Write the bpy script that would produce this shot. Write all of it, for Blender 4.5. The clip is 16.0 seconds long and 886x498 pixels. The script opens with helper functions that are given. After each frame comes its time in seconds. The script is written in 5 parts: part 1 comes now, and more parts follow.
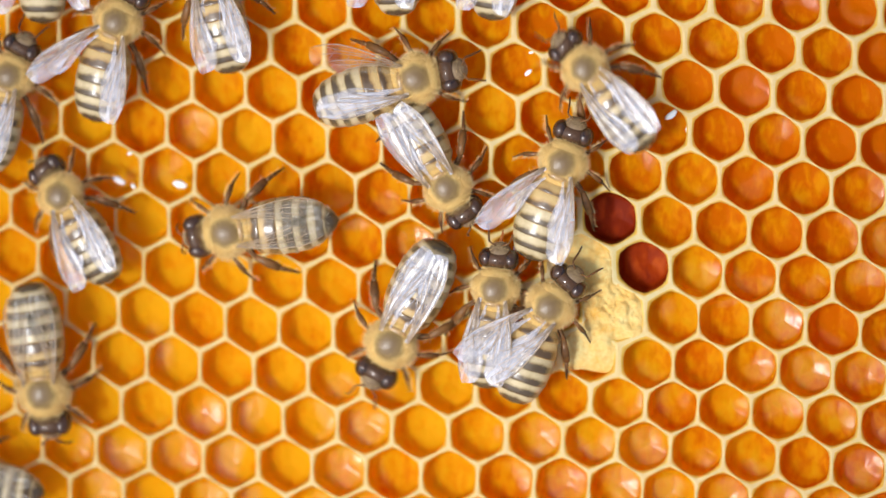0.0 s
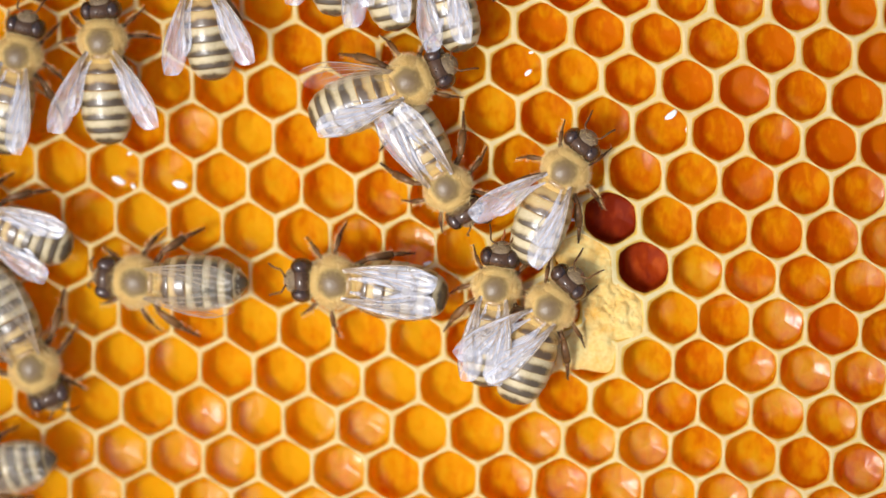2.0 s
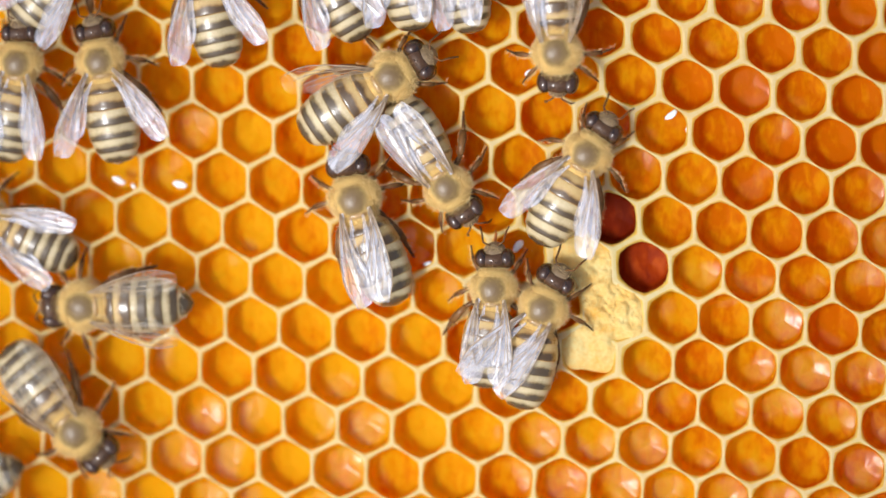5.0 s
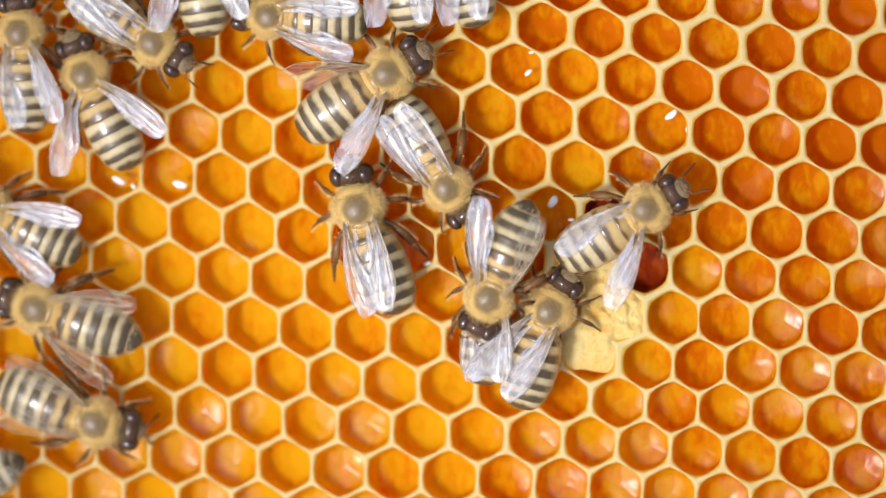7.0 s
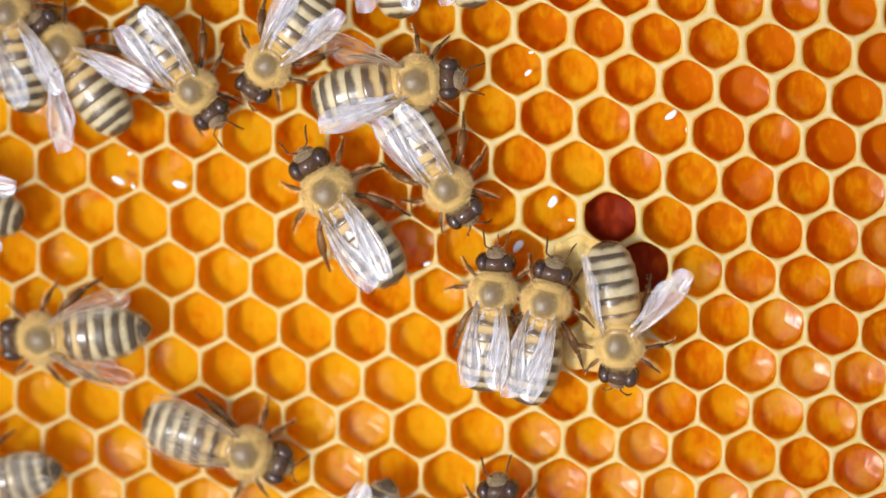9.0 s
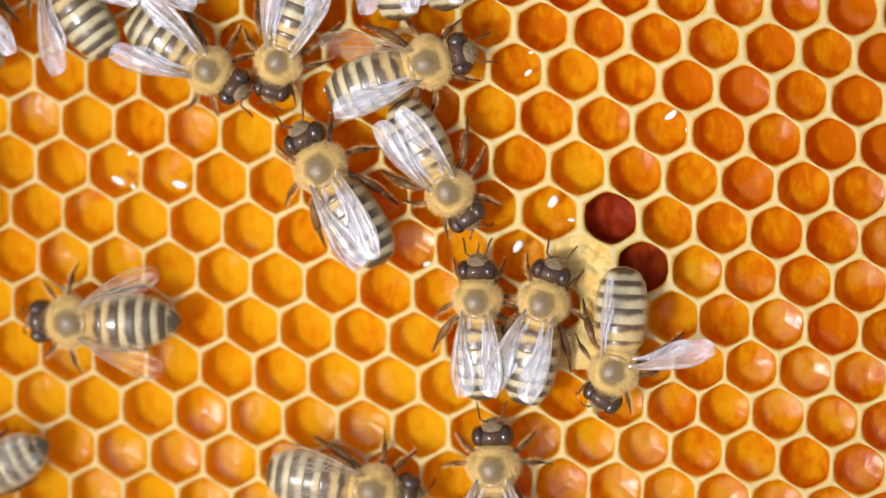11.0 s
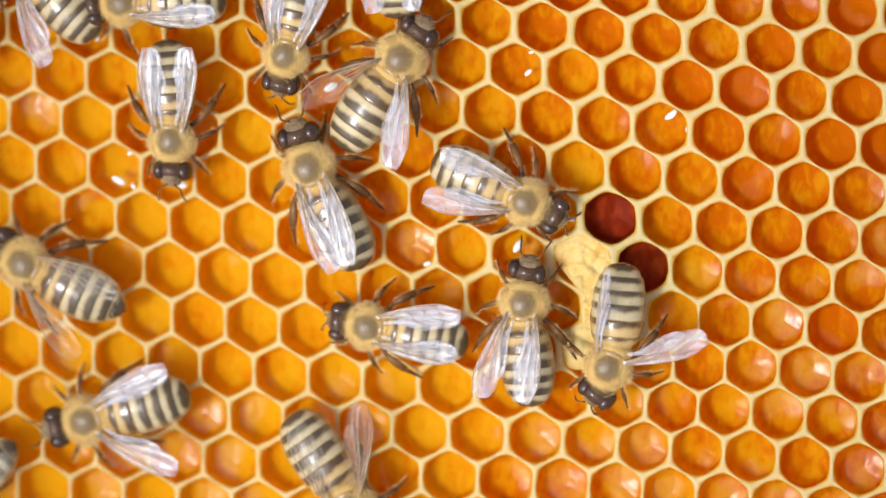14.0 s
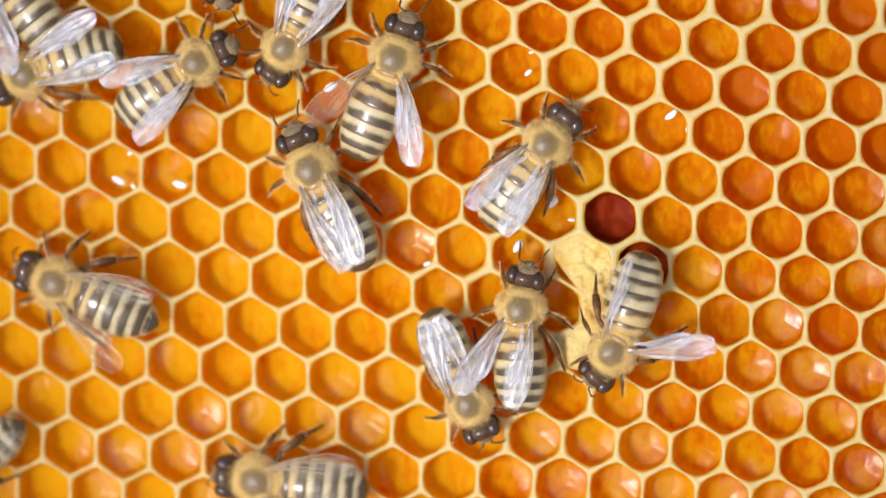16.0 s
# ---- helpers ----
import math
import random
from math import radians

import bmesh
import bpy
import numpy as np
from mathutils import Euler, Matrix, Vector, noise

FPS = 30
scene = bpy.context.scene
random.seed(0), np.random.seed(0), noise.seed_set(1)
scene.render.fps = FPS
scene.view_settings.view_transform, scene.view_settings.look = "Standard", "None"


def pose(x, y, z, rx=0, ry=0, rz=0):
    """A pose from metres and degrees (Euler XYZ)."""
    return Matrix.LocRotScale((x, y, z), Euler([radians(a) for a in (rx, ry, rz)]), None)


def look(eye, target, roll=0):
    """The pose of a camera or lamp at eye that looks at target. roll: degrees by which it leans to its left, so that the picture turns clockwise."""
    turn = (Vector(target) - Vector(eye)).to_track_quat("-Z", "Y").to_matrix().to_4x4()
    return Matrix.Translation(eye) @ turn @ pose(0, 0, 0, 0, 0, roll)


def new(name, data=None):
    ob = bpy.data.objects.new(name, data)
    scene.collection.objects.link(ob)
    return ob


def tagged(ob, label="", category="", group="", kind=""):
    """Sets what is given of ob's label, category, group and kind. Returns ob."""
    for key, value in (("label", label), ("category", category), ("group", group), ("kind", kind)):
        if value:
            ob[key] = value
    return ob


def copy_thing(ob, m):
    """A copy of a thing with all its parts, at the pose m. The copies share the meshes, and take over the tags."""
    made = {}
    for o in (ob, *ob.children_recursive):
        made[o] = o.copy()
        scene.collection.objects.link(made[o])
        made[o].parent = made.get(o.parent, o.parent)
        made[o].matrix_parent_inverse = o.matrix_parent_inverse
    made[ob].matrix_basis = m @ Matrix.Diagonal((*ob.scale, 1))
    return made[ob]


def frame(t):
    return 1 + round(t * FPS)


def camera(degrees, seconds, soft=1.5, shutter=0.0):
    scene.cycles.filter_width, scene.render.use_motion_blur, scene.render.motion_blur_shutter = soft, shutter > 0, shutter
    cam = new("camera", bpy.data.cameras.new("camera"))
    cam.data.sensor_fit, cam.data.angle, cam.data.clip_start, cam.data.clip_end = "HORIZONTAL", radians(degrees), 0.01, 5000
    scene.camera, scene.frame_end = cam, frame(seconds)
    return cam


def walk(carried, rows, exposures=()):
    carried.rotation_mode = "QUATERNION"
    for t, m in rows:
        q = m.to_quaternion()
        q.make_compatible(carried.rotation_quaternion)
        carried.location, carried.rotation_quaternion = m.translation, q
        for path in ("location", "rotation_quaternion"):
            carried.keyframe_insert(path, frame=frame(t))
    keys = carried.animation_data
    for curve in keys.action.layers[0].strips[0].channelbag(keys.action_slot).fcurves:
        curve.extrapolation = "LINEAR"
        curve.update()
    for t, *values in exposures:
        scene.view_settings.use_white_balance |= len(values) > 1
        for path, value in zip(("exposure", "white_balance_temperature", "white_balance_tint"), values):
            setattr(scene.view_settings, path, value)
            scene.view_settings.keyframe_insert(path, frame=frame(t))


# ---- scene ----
cam = camera(14, 16.0, soft=1.5, shutter=0.5)
cam.data.dof.use_dof, cam.data.dof.focus_distance, cam.data.dof.aperture_fstop = True, 0.347, 10
EYE_POSE = pose(0.04854, 0.03467, 0.34671, -5.6558, 7.9696, 0)
walk(cam, [(0, EYE_POSE), (16, EYE_POSE)])

# ---- light ----
world = bpy.data.worlds.new("daylight")
scene.world = world
world.use_nodes = True
wn = world.node_tree
sky = wn.nodes.new("ShaderNodeTexSky")
sky.sky_type, sky.sun_disc = "NISHITA", False
sky.sun_elevation, sky.sun_rotation = radians(66), radians(242)
sky.air_density, sky.dust_density, sky.ozone_density = 1.0, 3.0, 1.0
wn.links.new(sky.outputs[0], wn.nodes["Background"].inputs[0])
wn.nodes["Background"].inputs[1].default_value = 0.12
sun_data = bpy.data.lights.new("sun", "SUN")
sun_data.energy, sun_data.angle, sun_data.color = 1.0, radians(80), (0.96, 0.98, 1.0)
sun = new("sun", sun_data)
sun.matrix_world = look((-0.48, -0.25, 1.2), (0, 0, 0))
# added spot, no lamp known here: its soft pool brightens the comb's middle
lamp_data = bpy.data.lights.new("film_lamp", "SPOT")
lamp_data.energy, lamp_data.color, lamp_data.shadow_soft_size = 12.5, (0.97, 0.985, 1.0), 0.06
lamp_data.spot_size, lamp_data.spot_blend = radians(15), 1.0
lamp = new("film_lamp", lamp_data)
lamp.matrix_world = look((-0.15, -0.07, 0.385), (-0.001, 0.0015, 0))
scene.view_settings.exposure = 0.04

MM = 0.001


# ---- materials ----
def material(name, rough=0.5, spec=0.5):
    m = bpy.data.materials.new(name)
    m.use_nodes = True
    p = m.node_tree.nodes["Principled BSDF"]
    p.inputs["Roughness"].default_value = rough
    p.inputs["Specular IOR Level"].default_value = spec
    return m, m.node_tree.nodes, m.node_tree.links, p


def two_tone(name, low, high, scale, rough=0.5, spec=0.5, fine=6.0, bump=0.2, depth=0.0001, stretch=(1, 1, 1), vary=0.0, space="Object", through_light=0.0):
    """Two colours mixed by coarse and fine noise, with fine relief."""
    m, n, l, p = material(name, rough, spec)
    tc, mp = n.new("ShaderNodeTexCoord"), n.new("ShaderNodeMapping")
    mp.inputs["Scale"].default_value = stretch
    l.new(tc.outputs[space], mp.inputs[0])
    a, b = n.new("ShaderNodeTexNoise"), n.new("ShaderNodeTexNoise")
    a.inputs["Scale"].default_value, b.inputs["Scale"].default_value = scale, scale * fine
    a.inputs["Detail"].default_value, b.inputs["Detail"].default_value = 3, 4
    l.new(mp.outputs[0], a.inputs[0]), l.new(mp.outputs[0], b.inputs[0])
    mixf = n.new("ShaderNodeMath")
    mixf.operation = "MULTIPLY_ADD"
    mixf.inputs[1].default_value = 0.35
    half = n.new("ShaderNodeMath")
    half.operation, half.inputs[1].default_value = "MULTIPLY", 0.65
    l.new(a.outputs[0], half.inputs[0])
    l.new(b.outputs[0], mixf.inputs[0]), l.new(half.outputs[0], mixf.inputs[2])
    fac = mixf.outputs[0]
    if vary:
        info, add = n.new("ShaderNodeObjectInfo"), n.new("ShaderNodeMath")
        add.operation, add.inputs[1].default_value = "MULTIPLY_ADD", vary
        l.new(info.outputs["Random"], add.inputs[0])
        shift = n.new("ShaderNodeMath")
        shift.operation, shift.inputs[1].default_value = "SUBTRACT", vary / 2
        l.new(fac, shift.inputs[0]), l.new(shift.outputs[0], add.inputs[2])
        fac = add.outputs[0]
    ramp = n.new("ShaderNodeValToRGB")
    ramp.color_ramp.elements[0].position, ramp.color_ramp.elements[1].position = 0.33, 0.67
    ramp.color_ramp.elements[0].color, ramp.color_ramp.elements[1].color = (*low, 1), (*high, 1)
    l.new(fac, ramp.inputs[0]), l.new(ramp.outputs[0], p.inputs["Base Color"])
    if bump:
        bp = n.new("ShaderNodeBump")
        bp.inputs["Strength"].default_value, bp.inputs["Distance"].default_value = bump, depth
        l.new(b.outputs[0], bp.inputs["Height"]), l.new(bp.outputs[0], p.inputs["Normal"])
    if through_light:
        tl, mix = n.new("ShaderNodeBsdfTranslucent"), n.new("ShaderNodeMixShader")
        mix.inputs[0].default_value = through_light
        l.new(ramp.outputs[0], tl.inputs[0]), l.new(p.outputs[0], mix.inputs[1]), l.new(tl.outputs[0], mix.inputs[2])
        l.new(mix.outputs[0], n["Material Output"].inputs[0])
    return m


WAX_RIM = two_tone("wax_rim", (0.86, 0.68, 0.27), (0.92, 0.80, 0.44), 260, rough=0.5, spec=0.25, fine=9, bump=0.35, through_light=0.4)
# same wax as the rim; light coming through the thin lip is painted yellow
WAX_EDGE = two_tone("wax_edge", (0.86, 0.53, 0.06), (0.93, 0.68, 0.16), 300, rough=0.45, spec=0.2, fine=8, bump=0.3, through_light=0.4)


def cell_wax(name, deep, mid, pale, gloss, through_light, wet_gloss):
    """Cell wax: faint blotches, streaks down the walls and a drift from reddish to yellow over the comb; dry and honey-wet patches."""
    m, n, l, p = material(name, 0.3, gloss)
    tc, mp = n.new("ShaderNodeTexCoord"), n.new("ShaderNodeMapping")
    mp.inputs["Scale"].default_value, mp.inputs["Rotation"].default_value = (1.25, 0.6, 0.25), (0, 0, 0.5)
    l.new(tc.outputs["Object"], mp.inputs[0])
    blot, fine, info = n.new("ShaderNodeTexNoise"), n.new("ShaderNodeTexNoise"), n.new("ShaderNodeObjectInfo")
    blot.inputs["Scale"].default_value, blot.inputs["Detail"].default_value, blot.inputs["Distortion"].default_value = 260, 3, 0.4
    fine.inputs["Scale"].default_value, fine.inputs["Detail"].default_value, fine.inputs["Distortion"].default_value = 1000, 4, 0.5
    l.new(tc.outputs["Object"], blot.inputs[0]), l.new(mp.outputs[0], fine.inputs[0])
    dot = n.new("ShaderNodeVectorMath")
    dot.operation, dot.inputs[1].default_value = "DOT_PRODUCT", (-3.2, -3.2, 0)
    l.new(tc.outputs["Object"], dot.inputs[0])
    total = dot.outputs["Value"]
    for source, share in ((blot.outputs[0], 0.62), (fine.outputs[0], 0.52), (info.outputs["Random"], 0.14)):
        mad = n.new("ShaderNodeMath")
        mad.operation, mad.inputs[1].default_value = "MULTIPLY_ADD", share
        l.new(source, mad.inputs[0]), l.new(total, mad.inputs[2])
        total = mad.outputs[0]
    ramp = n.new("ShaderNodeValToRGB")
    e = ramp.color_ramp.elements
    e[0].position, e[0].color, e[1].position, e[1].color = 0.47, (*deep, 1), 0.78, (*pale, 1)
    e.new(0.63).color = (*mid, 1)
    l.new(total, ramp.inputs[0]), l.new(ramp.outputs[0], p.inputs["Base Color"])
    wet, ws, rr = n.new("ShaderNodeTexNoise"), n.new("ShaderNodeMapRange"), n.new("ShaderNodeMapRange")
    wet.inputs["Scale"].default_value, wet.inputs["Detail"].default_value = 120, 2
    pooled, down = n.new("ShaderNodeMath"), n.new("ShaderNodeVectorMath")
    down.operation, down.inputs[1].default_value = "DOT_PRODUCT", (0.6, -3.2, 0)
    l.new(tc.outputs["Object"], wet.inputs[0]), l.new(tc.outputs["Object"], down.inputs[0])
    l.new(wet.outputs[0], pooled.inputs[0]), l.new(down.outputs["Value"], pooled.inputs[1])
    l.new(pooled.outputs[0], ws.inputs[0]), l.new(pooled.outputs[0], rr.inputs[0])
    for q, low, high in ((ws, gloss, wet_gloss), (rr, 0.45, 0.24)):
        q.inputs["From Min"].default_value, q.inputs["From Max"].default_value = 0.57, 0.67
        q.inputs["To Min"].default_value, q.inputs["To Max"].default_value = low, high
    l.new(ws.outputs[0], p.inputs["Specular IOR Level"]), l.new(rr.outputs[0], p.inputs["Roughness"])
    bp = n.new("ShaderNodeBump")
    bp.inputs["Strength"].default_value, bp.inputs["Distance"].default_value = 0.5, 0.0002
    l.new(fine.outputs[0], bp.inputs["Height"]), l.new(bp.outputs[0], p.inputs["Normal"])
    tl, mix = n.new("ShaderNodeBsdfTranslucent"), n.new("ShaderNodeMixShader")
    mix.inputs[0].default_value = through_light
    l.new(ramp.outputs[0], tl.inputs[0]), l.new(p.outputs[0], mix.inputs[1]), l.new(tl.outputs[0], mix.inputs[2])
    l.new(mix.outputs[0], n["Material Output"].inputs[0])
    return m


# also the rim's wax: light bounced inside the cells is put into deeper orange
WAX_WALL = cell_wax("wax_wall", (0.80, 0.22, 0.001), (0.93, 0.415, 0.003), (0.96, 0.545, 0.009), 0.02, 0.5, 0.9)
DARK_WALL = cell_wax("dark_wall", (0.22, 0.018, 0.002), (0.34, 0.038, 0.003), (0.48, 0.08, 0.006), 0.05, 0.2, 0.15)
WAX_LUMP = two_tone("wax_lump", (0.91, 0.50, 0.09), (0.90, 0.73, 0.30), 420, rough=0.5, spec=0.25, fine=7, bump=0.5, depth=0.0002, through_light=0.2)
FLAKE = two_tone("wax_flake", (0.80, 0.80, 0.80), (0.92, 0.92, 0.90), 500, rough=0.4, bump=0.3)
HAIR = two_tone("tan_hair", (0.70, 0.47, 0.17), (0.92, 0.72, 0.36), 900, rough=0.8, spec=0.05, bump=0)
CREAM_HAIR = two_tone("cream_hair", (0.72, 0.58, 0.33), (0.88, 0.78, 0.56), 900, rough=0.75, spec=0.2, bump=0)
CHITIN = two_tone("dark_chitin", (0.035, 0.018, 0.010), (0.13, 0.062, 0.028), 500, rough=0.15, spec=0.5, bump=0.2, depth=0.00004)
EYE = two_tone("eye", (0.022, 0.011, 0.007), (0.08, 0.036, 0.018), 900, rough=0.18, spec=0.8, bump=0.06, depth=0.00002)
FACE = two_tone("face_felt", (0.15, 0.095, 0.05), (0.34, 0.235, 0.13), 700, rough=0.5, spec=0.2, bump=0.5, depth=0.00008)
SCUTELLUM = two_tone("scutellum", (0.30, 0.16, 0.05), (0.50, 0.31, 0.12), 900, rough=0.3, spec=0.6, bump=0.3, depth=0.00005)
LEG = two_tone("leg_chitin", (0.05, 0.024, 0.011), (0.27, 0.12, 0.036), 420, rough=0.3, spec=0.25, bump=0.3, depth=0.00005)
TONGUE = two_tone("tongue", (0.45, 0.12, 0.02), (0.6, 0.2, 0.04), 900, rough=0.3, bump=0)
VEIN = two_tone("wing_vein", (0.30, 0.19, 0.10), (0.55, 0.40, 0.26), 900, rough=0.35, bump=0)
GROUND = two_tone("plain_board", (0.20, 0.13, 0.07), (0.32, 0.22, 0.12), 8, rough=0.7, fine=12, stretch=(1, 9, 1))


def thorax_material(name):
    """Dense tan felt with a bare, polished grey-brown shield on the back."""
    m, n, l, p = material(name, 0.3, 0.6)
    tc, mp, ln = n.new("ShaderNodeTexCoord"), n.new("ShaderNodeMapping"), n.new("ShaderNodeVectorMath")
    mp.inputs["Location"].default_value, mp.inputs["Scale"].default_value = (-0.05, 0, 0), (720, 740, 0)
    ln.operation = "LENGTH"
    no, fine = n.new("ShaderNodeTexNoise"), n.new("ShaderNodeTexNoise")
    no.inputs["Scale"].default_value, fine.inputs["Scale"].default_value = 900, 4500
    for q in (mp, no, fine):
        l.new(tc.outputs["Object"], q.inputs[0])
    l.new(mp.outputs[0], ln.inputs[0])
    rough_edge = n.new("ShaderNodeMath")
    rough_edge.operation, rough_edge.inputs[1].default_value = "MULTIPLY_ADD", 0.5
    l.new(no.outputs[0], rough_edge.inputs[0]), l.new(ln.outputs["Value"], rough_edge.inputs[2])
    ramp = n.new("ShaderNodeValToRGB")
    e = ramp.color_ramp.elements
    e[0].position, e[0].color, e[1].position, e[1].color = 0.42, (0.17, 0.10, 0.038, 1), 1.0, (0.66, 0.44, 0.155, 1)
    e.new(0.76).color = (0.25, 0.16, 0.06, 1)
    scaled = n.new("ShaderNodeMath")
    scaled.operation, scaled.inputs[1].default_value = "MULTIPLY", 0.72
    l.new(rough_edge.outputs[0], scaled.inputs[0])
    l.new(scaled.outputs[0], ramp.inputs[0]), l.new(ramp.outputs[0], p.inputs["Base Color"])
    for socket, low, high in (("Roughness", 0.36, 0.85), ("Specular IOR Level", 0.45, 0.0)):
        rr = n.new("ShaderNodeMapRange")
        rr.inputs["From Min"].default_value, rr.inputs["From Max"].default_value = 0.55, 1.0
        rr.inputs["To Min"].default_value, rr.inputs["To Max"].default_value = low, high
        l.new(scaled.outputs[0], rr.inputs[0]), l.new(rr.outputs[0], p.inputs[socket])
    bp = n.new("ShaderNodeBump")
    bp.inputs["Strength"].default_value, bp.inputs["Distance"].default_value = 0.3, 0.00008
    l.new(fine.outputs[0], bp.inputs["Height"]), l.new(bp.outputs[0], p.inputs["Normal"])
    return m


def band_material(name, pale, between, dark):
    """Abdomen plates: dark glossy chitin with a pale felted band, by the mesh's own band value."""
    m, n, l, p = material(name, 0.3, 0.5)
    att = n.new("ShaderNodeAttribute")
    att.attribute_name = "band"
    tc, no, no2 = n.new("ShaderNodeTexCoord"), n.new("ShaderNodeTexNoise"), n.new("ShaderNodeTexNoise")
    no.inputs["Scale"].default_value, no2.inputs["Scale"].default_value = 900, 5200
    l.new(tc.outputs["Object"], no.inputs[0]), l.new(tc.outputs["Object"], no2.inputs[0])
    add = n.new("ShaderNodeMath")
    add.operation, add.inputs[1].default_value = "MULTIPLY_ADD", 0.5
    l.new(no.outputs[0], add.inputs[0]), l.new(att.outputs["Fac"], add.inputs[2])
    add2 = n.new("ShaderNodeMath")
    add2.operation, add2.inputs[1].default_value = "MULTIPLY_ADD", 0.25
    l.new(no2.outputs[0], add2.inputs[0]), l.new(add.outputs[0], add2.inputs[2])
    ramp = n.new("ShaderNodeValToRGB")
    e = ramp.color_ramp.elements
    e[0].position, e[0].color = 0.46, (*dark, 1)
    e[1].position, e[1].color = 1.0, (*pale, 1)
    mid = e.new(0.72)
    mid.color = (*between, 1)
    l.new(add2.outputs[0], ramp.inputs[0]), l.new(ramp.outputs[0], p.inputs["Base Color"])
    rr = n.new("ShaderNodeMapRange")
    rr.inputs["From Min"].default_value, rr.inputs["From Max"].default_value = 0.65, 1.0
    rr.inputs["To Min"].default_value, rr.inputs["To Max"].default_value = 0.24, 0.6
    l.new(add2.outputs[0], rr.inputs[0]), l.new(rr.outputs[0], p.inputs["Roughness"])
    p.inputs["Coat Weight"].default_value, p.inputs["Coat Roughness"].default_value, p.inputs["Coat IOR"].default_value = 0.6, 0.22, 1.5
    bp = n.new("ShaderNodeBump")
    bp.inputs["Strength"].default_value, bp.inputs["Distance"].default_value = 0.35, 0.00006
    l.new(no2.outputs[0], bp.inputs["Height"]), l.new(bp.outputs[0], p.inputs["Normal"])
    return m


def wing_material(name, most, dull, sheen):
    """Thin clear membrane; the sky's silvery sheen is put into pale, denser noise patches."""
    m, n, l, p = material(name, 0.22, 1.0)
    tc, no = n.new("ShaderNodeTexCoord"), n.new("ShaderNodeTexNoise")
    no.inputs["Scale"].default_value, no.inputs["Detail"].default_value, no.inputs["Distortion"].default_value = 700, 4, 0.3
    mp = n.new("ShaderNodeMapping")
    mp.inputs["Scale"].default_value = (0.42, 1.7, 1)
    l.new(tc.outputs["Object"], mp.inputs[0]), l.new(mp.outputs[0], no.inputs[0])
    ramp = n.new("ShaderNodeValToRGB")
    ramp.color_ramp.elements[0].color, ramp.color_ramp.elements[1].color = (*dull, 1), (*sheen, 1)
    ramp.color_ramp.elements[0].position, ramp.color_ramp.elements[1].position = 0.35, 0.65
    l.new(no.outputs[0], ramp.inputs[0]), l.new(ramp.outputs[0], p.inputs["Base Color"])
    bp = n.new("ShaderNodeBump")
    bp.inputs["Strength"].default_value, bp.inputs["Distance"].default_value = 0.4, 0.00008
    l.new(no.outputs[0], bp.inputs["Height"]), l.new(bp.outputs[0], p.inputs["Normal"])
    tr, mix = n.new("ShaderNodeBsdfTransparent"), n.new("ShaderNodeMixShader")
    fac = n.new("ShaderNodeMapRange")
    fac.inputs["From Min"].default_value, fac.inputs["From Max"].default_value = 0.40, 0.66
    fac.inputs["To Min"].default_value, fac.inputs["To Max"].default_value = most * 0.45, most
    l.new(no.outputs[0], fac.inputs[0]), l.new(fac.outputs[0], mix.inputs[0])
    l.new(tr.outputs[0], mix.inputs[1]), l.new(p.outputs[0], mix.inputs[2])
    l.new(mix.outputs[0], n["Material Output"].inputs[0])
    return m


THORAX = thorax_material("thorax_felt")
PLATE = band_material("abdomen_plate", (0.60, 0.48, 0.27), (0.38, 0.27, 0.12), (0.098, 0.064, 0.032))
AMBER_PLATE = band_material("amber_plate", (0.60, 0.41, 0.16), (0.42, 0.24, 0.075), (0.105, 0.058, 0.024))
# WING carries the painted sheen; CLEAR_WING has little of it and a gold tint
WING, CLEAR_WING = wing_material("wing_membrane", 0.42, (0.66, 0.60, 0.58), (0.86, 0.86, 0.95)), wing_material("clear_wing_membrane", 0.08, (0.55, 0.42, 0.24), (0.85, 0.76, 0.6))


# ---- mesh helpers ----
def mesh(name, verts, faces, mats, index=None, smooth=True):
    me = bpy.data.meshes.new(name)
    me.from_pydata([tuple(c * MM for c in v) for v in verts], [], faces)
    for m in mats:
        me.materials.append(m)
    if index is not None:
        me.polygons.foreach_set("material_index", index)
    me.polygons.foreach_set("use_smooth", [smooth] * len(faces))
    me.update()
    return me


def part(name, me, parent, at_mm=(0, 0, 0), label=""):
    ob = new(name, me)
    ob.parent = parent
    ob.location = [c * MM for c in at_mm]
    return tagged(ob, label) if label else ob


def rings(loops, cap=True):
    """Faces over loops of equal length, closed at both ends."""
    n, verts, faces = len(loops[0]), [], []
    for lp in loops:
        verts += lp
    for i in range(len(loops) - 1):
        for j in range(n):
            k = (j + 1) % n
            faces.append((i * n + j, i * n + k, (i + 1) * n + k, (i + 1) * n + j))
    if cap:
        faces.append(tuple(range(n - 1, -1, -1)))
        faces.append(tuple(range(len(verts) - n, len(verts))))
    return verts, faces


def tube(points, radii, n=8, flat=1.0):
    pts, loops = [Vector(p) for p in points], []
    for i, p in enumerate(pts):
        d = (pts[min(i + 1, len(pts) - 1)] - pts[max(i - 1, 0)]).normalized()
        side = d.cross(Vector((0, 0, 1)))
        side = side.normalized() if side.length > 0.01 else Vector((0, 1, 0))
        up = side.cross(d)
        loops.append([tuple(p + radii[i] * (math.cos(a) * side + flat * math.sin(a) * up)) for a in [2 * math.pi * j / n for j in range(n)]])
    return rings(loops)


def joined(pieces):
    verts, faces = [], []
    for v, f in pieces:
        k = len(verts)
        verts += v
        faces += [tuple(i + k for i in q) for q in f]
    return verts, faces


